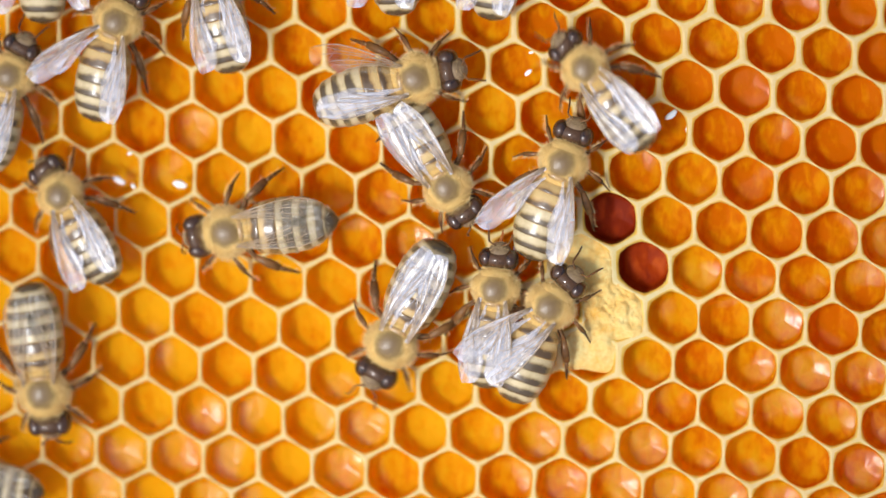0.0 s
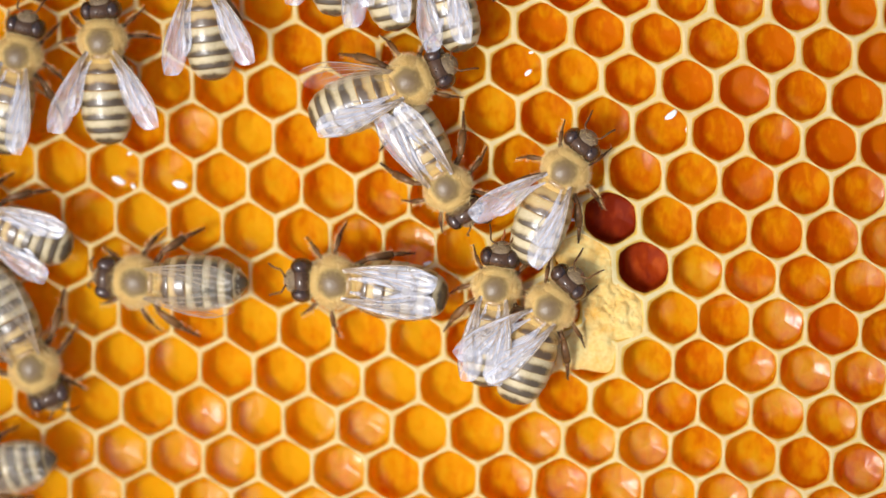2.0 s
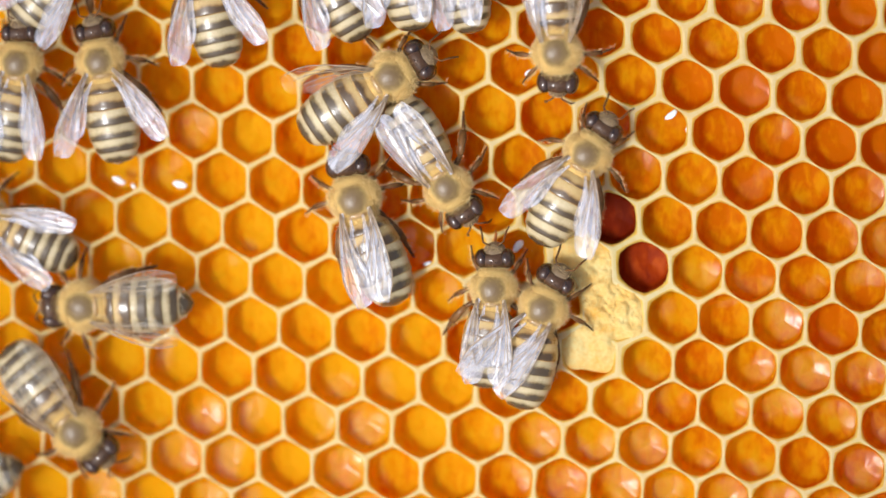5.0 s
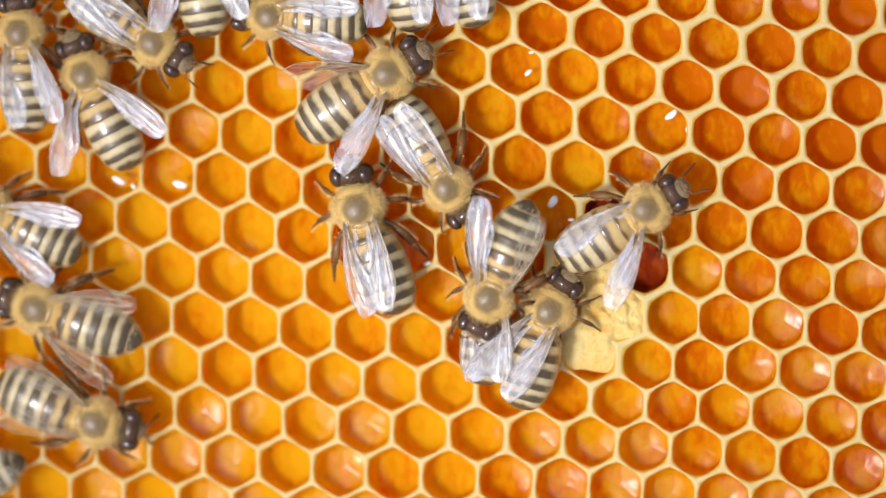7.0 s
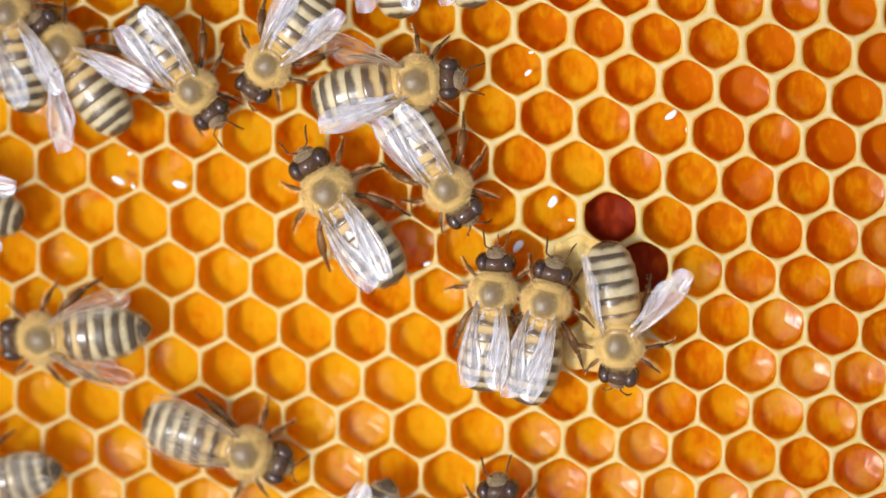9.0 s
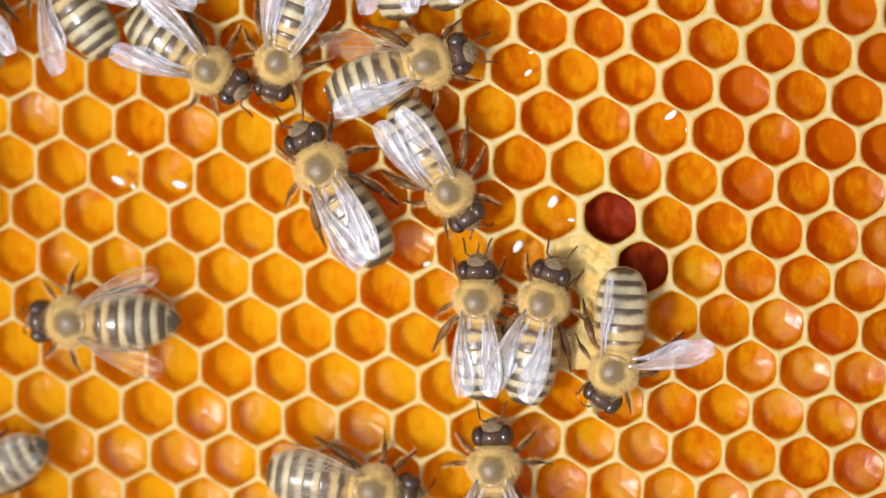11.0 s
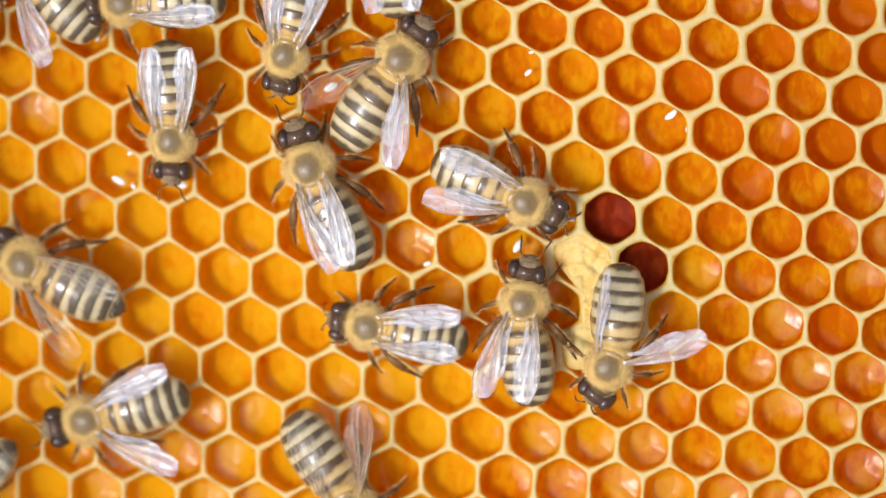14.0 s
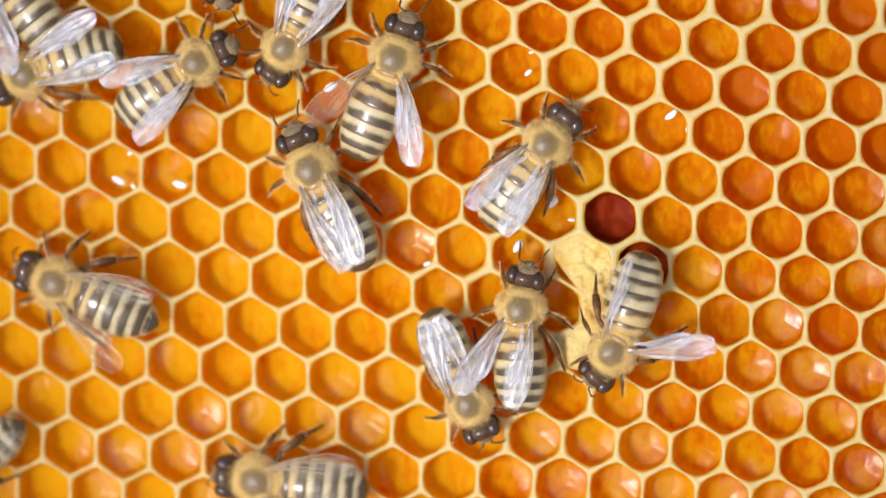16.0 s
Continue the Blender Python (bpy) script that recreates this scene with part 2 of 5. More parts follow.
def ellipsoid(c, r, nu=28, nv=16, wobble=0.0):
    loops = []
    for i in range(1, nv):
        th = math.pi * i / nv
        lp = []
        for j in range(nu):
            ph = 2 * math.pi * j / nu
            d = Vector((math.cos(th), math.sin(th) * math.cos(ph), math.sin(th) * math.sin(ph)))
            k = 1 + wobble * noise.noise(d * 2.3 + Vector(c))
            lp.append((c[0] + r[0] * d.x * k, c[1] + r[1] * d.y * k, c[2] + r[2] * d.z * k))
        loops.append(lp)
    return rings(loops)


def hairs(rng, c, r, count, length, keep, lean=(-0.5, 0, 0), width=0.035):
    """Fine tapered hairs over an ellipsoid, where keep(direction) allows."""
    verts, faces = [], []
    while count > 0:
        d = Vector((rng.gauss(0, 1), rng.gauss(0, 1), rng.gauss(0, 1))).normalized()
        if not keep(d):
            continue
        count -= 1
        p = Vector((c[0] + r[0] * d.x, c[1] + r[1] * d.y, c[2] + r[2] * d.z))
        n = Vector((d.x / r[0], d.y / r[1], d.z / r[2])).normalized()
        g = (n + Vector(lean) + 0.45 * Vector((rng.gauss(0, 1), rng.gauss(0, 1), rng.gauss(0, 0.6)))).normalized()
        if g.dot(n) < 0.15:
            g = (g + 0.6 * n).normalized()
        s = g.cross(Vector((rng.gauss(0, 1), rng.gauss(0, 1), rng.gauss(0, 1)))).normalized() * width
        ln, k = length * rng.uniform(0.6, 1.25), len(verts)
        base = p - n * 0.08
        verts += [tuple(base - s), tuple(base + s), tuple(base + g * ln * 0.6 + s * 0.7), tuple(base + g * ln), tuple(base + g * ln * 0.6 - s * 0.7)]
        faces += [(k, k + 1, k + 2, k + 4), (k + 4, k + 2, k + 3)]
    return verts, faces


def fringe(rng, a, b, radius, count):
    """Short pale hairs along both edges of a leg's joint."""
    a, b, verts, faces = Vector(a), Vector(b), [], []
    d = (b - a).normalized()
    out = d.cross(Vector((0, 0, 1))).normalized()
    for _ in range(count):
        sgn, up = rng.choice((-1, 1)), rng.gauss(0, 0.45)
        p = a.lerp(b, rng.random()) + out * sgn * radius * 0.6
        g = (out * sgn + d * rng.uniform(0.2, 0.9) + Vector((0, 0, up))).normalized() * rng.uniform(0.25, 0.55)
        s, k = d.cross(g).normalized() * 0.012 + d * 0.008, len(verts)
        verts += [tuple(p - s), tuple(p + s), tuple(p + g)]
        faces.append((k, k + 1, k + 2))
    return verts, faces


# ---- honeycomb ----
CUBIC = ((8.69, 44.73, 0.19, -0.32, 0.03, -0.35, -0.48, -0.52, -0.27, -0.13),
         (-0.88, 0.45, -26.07, -0.05, 0.33, -0.41, 0.13, -0.24, -0.04, 0.36))
SWELL_X = (0.18, 0.02, 0.14, 0.08, -0.13, -0.35, -0.16, -0.17, 0.36, 0.31, 0.14, -0.17, 0.12, -0.06, -0.05)
SWELL_Y = (0.27, -0.03, -0.3, 0.18, -0.14, -0.35, 0.3, -0.28, 0.14, 0.03, -0.17, 0.41, 0.03, -0.08, -0.14)
CROWD = ((3, -1.5, -0.85, 0.27), (3, 1, 0.52, 0.2), (5, 0, 0.62, -0.79), (2, 0, 0.12, -0.19), (6.5, -2.5, 0.34, -0.02), (8, -8, 0.3, 0.07))


def cell_centre(r, c):
    """The middle of a cell's mouth, in millimetres: a hexagonal lattice, gently warped to fit the camera's view of the
    bees' uneven building.
    """
    a, b = (c + 0.53 * r - 0.7) / 8.2, (r - 3 + 0.1 * c) / 5.5
    terms = (1, a, b, a * a, a * b, b * b, a ** 3, a * a * b, a * b * b, b ** 3)
    x, y = (sum(k * t for k, t in zip(row, terms)) for row in CUBIC)
    i = 0
    for u in (-0.8, -0.4, 0, 0.4, 0.8):
        for v in (-0.7, 0, 0.7):
            g = math.exp(-((a - u) ** 2 * 6 + (b - v) ** 2 * 4))
            x, y, i = x + SWELL_X[i] * g, y + SWELL_Y[i] * g, i + 1
    for u, v, dx, dy in CROWD:
        g = math.exp(-((r - u) ** 2 + (c - v) ** 2 + (r - u) * (c - v)) / 1.6)
        x, y = x + dx * g, y + dy * g
    return Vector((x, y, 0))


RING = ((0, 1), (-1, 1), (-1, 0), (0, -1), (1, -1), (1, 0))
CELL_DEPTH = 3.0
CUP = ((0.22, 0.99), (0.45, 0.97), (0.63, 0.945), (0.79, 0.905), (0.885, 0.85), (0.94, 0.77), (0.97, 0.64), (0.985, 0.43), (0.995, 0.2))
RHOMBS = [(math.cos(a), math.sin(a)) for a in (radians(26), radians(146), radians(266))]


def cell_shape(r, c, rng):
    """One cell: its share of the rounded rim, six walls and a three-sided floor."""
    o = cell_centre(r, c)
    near = [cell_centre(r + dr, c + dc) for dr, dc in RING]
    corners = [(o + near[i] + near[(i + 1) % 6]) / 3 for i in range(6)]
    hexa = []
    for i in range(6):
        p, q = corners[i], corners[(i + 1) % 6]
        for k in range(5):
            hexa.append(p.lerp(q, k / 5))
    n = len(hexa)
    apothem = min((h - o).length for h in hexa)
    inner = []
    for h in hexa:
        d = h - o
        a = math.atan2(d.y, d.x)
        reach = d.length - 0.128 + 0.0003 * o.x - (0.66 + 0.0045 * max(-25.0, min(35.0, o.x))) * max(0.0, d.length - apothem)
        reach += 0.09 * noise.noise(Vector((o.x + 1.7 * math.cos(a), o.y + 1.7 * math.sin(a), 3.1))) + 0.06 * noise.noise(Vector((o.x + 6 * math.cos(a), o.y + 6 * math.sin(a), 8.1)))
        inner.append(d.normalized() * reach)
    lean = Vector((0.14 + 0.0115 * o.x + rng.uniform(-0.22, 0.22), 0.08 + 0.0115 * o.y + rng.uniform(-0.22, 0.22), 0))
    loops = [[(h.x, h.y, 0.10 * noise.noise(h * 0.45)) for h in hexa]]
    for share, z in ((0.5, -0.02), (0.78, -0.10), (0.93, -0.27), (1.0, -0.5)):
        loops.append([tuple((h - o) * (1 - share) + inner[i] * share + o + Vector((0, 0, z + 0.10 * noise.noise(h * 0.45) * (1 - share)))) for i, h in enumerate(hexa)])
    for f, wide in CUP:
        lp = []
        for i in range(n):
            d = inner[i] * wide
            ripple = 0.05 * noise.noise(Vector((o.x + d.x, o.y + d.y, f * 6)) * 0.8)
            rise = max(0.2 * (d.x * ux + d.y * uy) for ux, uy in RHOMBS) * f ** 6 + 0.16 * f * noise.noise(Vector((o.x + d.x, o.y + d.y, 1.3)) * 0.9)
            lp.append(tuple(o + d * (1 + ripple) + lean * f + Vector((0, 0, -0.5 - (CELL_DEPTH - 0.5) * f + rise))))
        loops.append(lp)
    foot = o + lean
    verts, faces = rings(loops, cap=False)
    verts.append(tuple(foot + Vector((0, 0, -CELL_DEPTH - 0.02))))
    k = len(verts) - 1
    faces += [(k - n + i, k - n + (i + 1) % n, k) for i in range(n)]
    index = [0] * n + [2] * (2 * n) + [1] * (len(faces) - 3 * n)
    return verts, [tuple(reversed(f)) for f in faces], index


def build_comb():
    comb = tagged(new("honeycomb"), "sheet of golden beeswax honeycomb with open hexagonal cells", "honeycomb")
    rng = random.Random(4)
    far_v, far_f, far_i = [], [], []
    dark = ((2, 1), (3, 1))
    for r in range(-7, 15):
        for c in range(-24, 16):
            o = cell_centre(r, c) if -1.75 < (c + 0.53 * r - 0.7) / 8.2 < 1.6 else None
            if o is None or abs(o.x) > 57 or abs(o.y) > 38:
                continue
            v, f, idx = cell_shape(r, c, rng)
            if abs(o.x) < 46.5 and abs(o.y) < 28:
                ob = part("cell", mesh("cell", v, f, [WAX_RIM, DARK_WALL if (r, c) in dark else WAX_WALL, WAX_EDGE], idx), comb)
                if (r, c) in dark:
                    tagged(ob, "dark reddish-brown old cell")
            else:
                k = len(far_v)
                far_v += v
                far_f += [tuple(i + k for i in q) for q in f]
                far_i += idx
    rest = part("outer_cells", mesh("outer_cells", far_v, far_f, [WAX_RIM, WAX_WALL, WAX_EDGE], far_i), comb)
    tagged(rest, kind="stuff")
    v, f = rings([[(-59, -40, z), (59, -40, z), (59, 40, z), (-59, 40, z)] for z in (-7.6, -5.8)])
    part("midrib", mesh("midrib", v, f, [WAX_WALL], smooth=False), comb, label="thin orange wax midrib behind the cells")
    return comb


FILLED = ((3, 0), (4, 0), (5, -1))
AROUND = {(r, c): cell_centre(r, c) for r in range(1, 8) for c in range(-4, 4)}


def filled(p):
    """Whether a spot lies over the new wax: two whole cells and the upper part of a third."""
    r, c = min(AROUND, key=lambda rc: (AROUND[rc] - p).length)
    return (r, c) in FILLED and p.y > -11.7 + 0.5 * noise.noise(p * 0.7)


def build_lump(comb):
    """Rough new wax that fills a few cells up to their rims."""
    n, m, loops = 160, 60, []
    mid = Vector((15.4, -5.9, 0))
    reach = []
    for j in range(n):
        d = Vector((math.cos(2 * math.pi * j / n), math.sin(2 * math.pi * j / n), 0))
        far = 2.0
        while far < 9.0 and filled(mid + d * far):
            far += 0.1
        reach.append(far)
    for k in range(2):
        reach = [(reach[j - 1] + 2 * reach[j] + reach[(j + 1) % n]) / 4 for j in range(n)]
    for i in range(m + 1):
        f = i / m
        lp = []
        for j in range(n):
            p = mid + Vector((math.cos(2 * math.pi * j / n), math.sin(2 * math.pi * j / n), 0)) * reach[j] * f
            open_edge = min(1.0, max(0.0, (-10.3 - p.y) / 1.4))
            z = 0.10 - 0.28 * f ** 4 - 0.5 * open_edge * f ** 6
            crumb = 0.35 + 0.65 * min(1.0, max(0.0, (p.y + 8.8) / 3 + 0.5 * noise.noise(p * 0.5))) + 0.4 * min(1.0, max(0.0, p.x - 16))
            z += 0.22 * noise.noise(p * 0.5) + crumb * (0.42 * noise.noise(p * 1.1) + 0.13 * noise.noise(p * 2.4) + 0.04 * noise.noise(p * 6)) * (1 - 0.6 * f ** 5)
            lp.append((p.x, p.y, z))
        loops.append(lp)
    loops.append([(x, y, -2.4) for x, y, z in loops[-1]])
    v, f = rings(loops[::-1])
    part("wax_lump", mesh("wax_lump", v, f, [WAX_LUMP]), comb, label="rough yellow-orange new wax filling several cells")


def build_ground():
    v, f = rings([[(-150, -110, z), (150, -110, z), (150, 110, z), (-150, 110, z)] for z in (-27, -7.65)])
    tagged(new("ground", mesh("ground", v, f, [GROUND], smooth=False)), "plain brown board under the comb", "ground", kind="structure")


# ---- the bee ----
HEAD, ABDOMEN = (2.15, 0, 2.35), (-1.55, 0, 2.55)
SPAN = 8.3


def girth(s, pointed):
    xs = (0, 0.05, 0.12, 0.25, 0.40, 0.55, 0.70, 0.82, 0.92, 0.97, 1.0)
    ws = (0.22, 0.64, 0.84, 0.96, 1.0, 0.985, 0.89, 0.70, 0.43, 0.24, 0.03)
    if not pointed:
        ws = (0.22, 0.64, 0.84, 0.96, 1.0, 1.0, 0.95, 0.84, 0.65, 0.45, 0.05)
    return float(np.interp(s, xs, ws))


def segment_shape(s0, s1, lead, last, pointed):
    """One plate ring of the abdomen: pale felt in front, dark behind, and a raised hind edge."""
    loops, band, n, m = [], [], 36, 9
    for i in range(m + 1):
        f = i / m
        s = s0 + (s1 - s0) * f * (1.0 if last else 1.06)
        w = girth(min(s, 1.0), pointed) * (0.985 + 0.045 * f)
        if i == m and not last:
            w *= 0.965
        x, drop = -SPAN * s, -0.75 * s ** 1.8
        lp = []
        for j in range(n):
            a = 2 * math.pi * j / n
            lp.append((x, 2.52 * w * math.cos(a), drop + (1.95 if math.sin(a) > 0 else 1.6) * w * math.sin(a)))
            side = abs(math.cos(a))
            edge = lead + 0.10 * side ** 3
            fade = min(1.0, max(0.0, (f - edge + 0.12) / 0.38 + 0.25 * noise.noise(Vector((math.cos(a) * 2.2, s0 * 9, 0)))))
            v = 0.62 - 0.6 * fade * fade * (3 - 2 * fade)
            v = max(0.02 + 0.42 * max(0.0, side - 0.72) / 0.28, v)
            if math.sin(a) < -0.2:
                v = max(v, 0.35)
            if f > 0.93 and not last:
                v = 0.5
            band.append(v)
        loops.append(lp)
    v, f = rings(loops)
    return v, f, band


def wing_shape(length, width, sign, hind=False):
    """A thin, slightly fluted membrane with its leading edge outside; sign +1 is the left wing."""
    nu, nv, top = 22, 9, []
    us = [0.5 - 0.5 * math.cos(math.pi * i / nu) for i in range(nu + 1)]
    prof_x = (0, 0.1, 0.3, 0.5, 0.64, 0.73, 0.82, 0.88, 0.93, 0.97, 1.0)
    prof_w = (0.12, 0.18, 0.40, 0.74, 0.95, 1.0, 0.93, 0.83, 0.69, 0.48, 0.05)
    for u in us:
        w = width * float(np.interp(u, prof_x, prof_w))
        lead = (0.10 if hind else 0.16) * length * 0.28 * math.sin(math.pi * min(1, u * 0.9)) - max(0, u - 0.62) ** 2 * length * 0.7
        for j in range(nv + 1):
            v = j / nv
            z = 0.09 * math.sin(v * 14) * math.sin(math.pi * u) + 0.10 * math.sin(u * 5.0) - 0.22 * v * u
            top.append((-length * u, sign * (lead - w * v), z))
    k, faces = nv + 1, []
    for i in range(nu):
        for j in range(nv):
            faces.append((i * k + j, i * k + j + 1, (i + 1) * k + j + 1, (i + 1) * k + j))
    n = len(top)
    verts = top + [(x, y, z - 0.02) for x, y, z in top]
    under = [tuple(i + n for i in reversed(f)) for f in faces]
    rim = list(range(k)) + [i * k + nv for i in range(1, nu + 1)] + [nu * k + j for j in range(nv - 1, -1, -1)] + [i * k for i in range(nu - 1, 0, -1)]
    sides = [(rim[i], rim[(i + 1) % len(rim)], rim[(i + 1) % len(rim)] + n, rim[i] + n) for i in range(len(rim))]
    at_uv = lambda u, v: Vector(top[min(nu, round(math.acos(1 - 2 * u) / math.pi * nu)) * k + round(v * nv)]) + Vector((0, 0, 0.02))
    return verts, faces + under + sides, at_uv


def vein_shape(at_uv):
    runs = [[(0.1, 0.4), (0.3, 0.33), (0.5, 0.33), (0.7, 0.33), (0.88, 0.44)], [(0.15, 0.7), (0.35, 0.78), (0.55, 0.78), (0.72, 0.78)], [(u, 0.0) for u in (0.0, 0.15, 0.3, 0.5, 0.7, 0.85, 0.95)], [(0.02, 0.3), (0.2, 0.2), (0.4, 0.2), (0.62, 0.2), (0.8, 0.1)],
            [(0.02, 0.5), (0.2, 0.55), (0.4, 0.55), (0.6, 0.55), (0.78, 0.67)], [(0.05, 0.8), (0.25, 0.9), (0.45, 0.9), (0.55, 0.95)],
            [(0.36, 0.2), (0.4, 0.55)], [(0.55, 0.2), (0.58, 0.55)], [(0.72, 0.15), (0.74, 0.6)], [(0.42, 0.55), (0.44, 0.9)]]
    pieces = []
    for i, run in enumerate(runs):
        pts = [at_uv(u, v) for u, v in run]
        r = 0.07 if i == 2 else 0.03 if i > 5 else 0.042
        pieces.append(tube(pts, [r * (1 - 0.5 * q / len(pts)) for q in range(len(pts))], 5))
    return joined(pieces)


LEGS = (("front", (1.0, 0.9, 1.5), ((0.75, 1.05, 0.35), (1.65, 1.75, -0.35), (2.55, 2.3, -1.45)), (0.26, 0.22, 0.12)),
        ("middle", (0.0, 1.1, 1.4), ((0.1, 1.5, 0.55), (-0.35, 2.9, -0.4), (-0.95, 3.9, -1.35)), (0.27, 0.25, 0.13)),
        ("hind", (-1.0, 1.1, 1.5), ((-1.2, 1.35, 0.75), (-3.2, 2.35, -0.25), (-4.9, 2.9, -1.45)), (0.28, 0.42, 0.22)))


PALE_KIND, BOLD_KIND, POINTED_KIND, CLEAR_KIND = {}, {}, {}, {}


def build_bee():
    rng = random.Random(11)
    bee = tagged(new("honey_bee"), "tan and dark striped worker honey bee crawling on honeycomb", "honey bee", "worker bees on the comb")
    # thorax
    tc, tr = (0, 0, 2.75), (2.05, 2.1, 1.55)
    lobes = [((1.35, 0, 2.65), (0.95, 1.65, 1.3)), ((-1.55, 0, 2.7), (1.0, 1.6, 1.25)), *[((0.25, q * 1.5, 2.6), (1.15, 0.85, 1.1)) for q in (1, -1)]]
    v, f = joined([ellipsoid(tc, tr, 36, 24, 0.03), *[ellipsoid(*lobe, 24, 16, 0.05) for lobe in lobes]])
    thorax = part("thorax", mesh("thorax", v, f, [THORAX]), bee, label="tan furry thorax with a bare shiny grey-brown top")
    fur = [hairs(rng, tc, tr, 6500, 0.42, lambda d: d.z > -0.6 and ((d.x - 0.02) ** 2 * 0.9 + d.y * d.y > 0.16 + 0.6 * rng.random() ** 1.5), (-0.6, 0, -0.1), 0.010)]
    fur += [hairs(rng, *lobe, 1300, 0.5, lambda d: d.z > -0.3, (-0.3, 0, -0.1), 0.010) for lobe in lobes]
    v, f = joined(fur)
    part("hair", mesh("thorax_hair", v, f, [HAIR]), thorax)
    v, f = ellipsoid((-1.3, 0, 3.68), (0.42, 0.98, 0.36), 18, 10, 0.06)
    part("scutellum", mesh("scutellum", v, f, [SCUTELLUM]), thorax, label="raised amber-brown crescent")
    # head, pivoted at the neck: a broad dark crown between the eyes, a felted face before it
    v, f = joined([ellipsoid((0.78, 0, 0.12), (0.98, 1.62, 1.32), 30, 18, 0.03), tube([(-0.5, 0, 0.1), (0.3, 0, 0.0)], [0.6, 0.7], 10),
                   *[ellipsoid((0.55 + dx, dy, 1.4), (0.12, 0.12, 0.09), 8, 6) for dx, dy in ((0, 0.2), (0, -0.2), (0.18, 0))]])
    head = part("head", mesh("head", v, f, [CHITIN]), bee, HEAD, "dark brown glossy head with a tan felted face")
    v, f = ellipsoid((1.45, 0, 0.0), (1.02, 1.12, 1.22), 24, 16, 0.06)
    part("face", mesh("face", v, f, [FACE]), head, label="tan felted face")
    v, f = hairs(rng, (1.42, 0, 0.0), (1.06, 1.16, 1.24), 420, 0.17, lambda d: d.x > 0.0 and d.z > -0.5, (0.1, 0, 0.0), 0.012)
    hv, hf = hairs(rng, (0.5, 0, 0.05), (0.95, 1.65, 1.25), 420, 0.42, lambda d: d.x < -0.5 and d.z > -0.3, (-0.2, 0, 0.3), 0.012)
    v, f = joined([(v, f), (hv, hf)])
    part("hair", mesh("head_hair", v, f, [HAIR]), head)
    for sgn in (1, -1):
        v, f = ellipsoid((0.86, sgn * 1.18, 0.12), (0.98, 0.80, 1.28), 28, 18)
        part("eye", mesh("eye", v, f, [EYE]), head, label="large dark compound eye")
        v, f = tube([(2.1, sgn * 0.26, 0.55), (2.25, sgn * 0.45, 0.95), (2.45, sgn * 0.85, 1.05), (2.6, sgn * 1.0, 0.95), (3.05, sgn * 1.1, 0.6), (3.5, sgn * 1.22, 0.1), (3.9, sgn * 1.4, -0.5)],
                    [0.12, 0.085, 0.08, 0.095, 0.10, 0.10, 0.07], 8)
        part("antenna", mesh("antenna", v, f, [LEG]), head)
    v, f = joined([tube([(1.6, s * 0.35, -0.9), (1.95, s * 0.3, -1.25), (2.1, s * 0.08, -1.45)], [0.2, 0.16, 0.06], 8) for s in (1, -1)])
    part("mandible", mesh("mandible", v, f, [LEG]), head)
    # abdomen, pivoted at the waist
    cuts = (0.0, 0.17, 0.36, 0.54, 0.70, 0.85, 1.0)
    broad = (0.66, 0.50, 0.52, 0.50, 0.46, 0.42)
    leads = (0.55, 0.40, 0.44, 0.44, 0.40, 0.36)
    bold = (0.50, 0.34, 0.38, 0.39, 0.36, 0.32)
    narrow = (0.42, 0.30, 0.34, 0.36, 0.34, 0.06)
    v, f = tube([(0.5, 0, 0), (0, 0, 0), (-0.6, 0, 0.0)], [0.6, 0.5, 0.7], 14)
    abdomen = part("abdomen", mesh("waist", v, f, [CHITIN]), bee, ABDOMEN, "cream and black banded abdomen with a pointed dark tip")
    for i in range(6):
        both = []
        for lead, pointed in ((leads[i], False), (broad[i], False), (bold[i], False), (narrow[i], True)):
            v, f, band = segment_shape(cuts[i], cuts[i + 1], lead, i == 5, pointed)
            me = mesh("segment", v, f, [AMBER_PLATE if i < 2 else PLATE])
            me.attributes.new("band", "FLOAT", "POINT").data.foreach_set("value", band)
            both.append(me)
        part("segment", both[0], abdomen)
        PALE_KIND[both[0].name], BOLD_KIND[both[0].name], POINTED_KIND[both[0].name] = both[1:]
    fur_v, fur_f = [], []
    for i in range(6):
        s = cuts[i] + (cuts[i + 1] - cuts[i]) * leads[i] * 0.5
        w = girth(s, True)
        hv, hf = hairs(rng, (-SPAN * s, 0, -0.75 * s ** 1.8), (0.65, 2.42 * w, 1.95 * w), 520 if i < 5 else 120, 0.34, lambda d: d.z > -0.35 and abs(d.x) < 0.5 and (abs(d.y) > 0.45 or rng.random() < 0.6), (-1.6, 0, 0), 0.011)
        k = len(fur_v)
        fur_v += hv
        fur_f += [tuple(q + k for q in face) for face in hf]
    part("hair", mesh("abdomen_hair", fur_v, fur_f, [CREAM_HAIR]), abdomen)
    # wings
    for sgn in (1, -1):
        v, f, at_uv = wing_shape(8.4, 2.5, sgn)
        wing = part("wing", mesh("forewing", v, f, [WING]), bee, (-0.75, sgn * 1.35, 4.0), "clear silvery veined wing")
        vv, vf = vein_shape(at_uv)
        part("vein", mesh("vein", vv, vf, [VEIN]), wing)
        v, f, at_uv = wing_shape(5.8, 1.6, sgn, True)
        part("hindwing", mesh("hindwing", v, f, [WING]), wing, (-0.5, sgn * -0.75, -0.14))
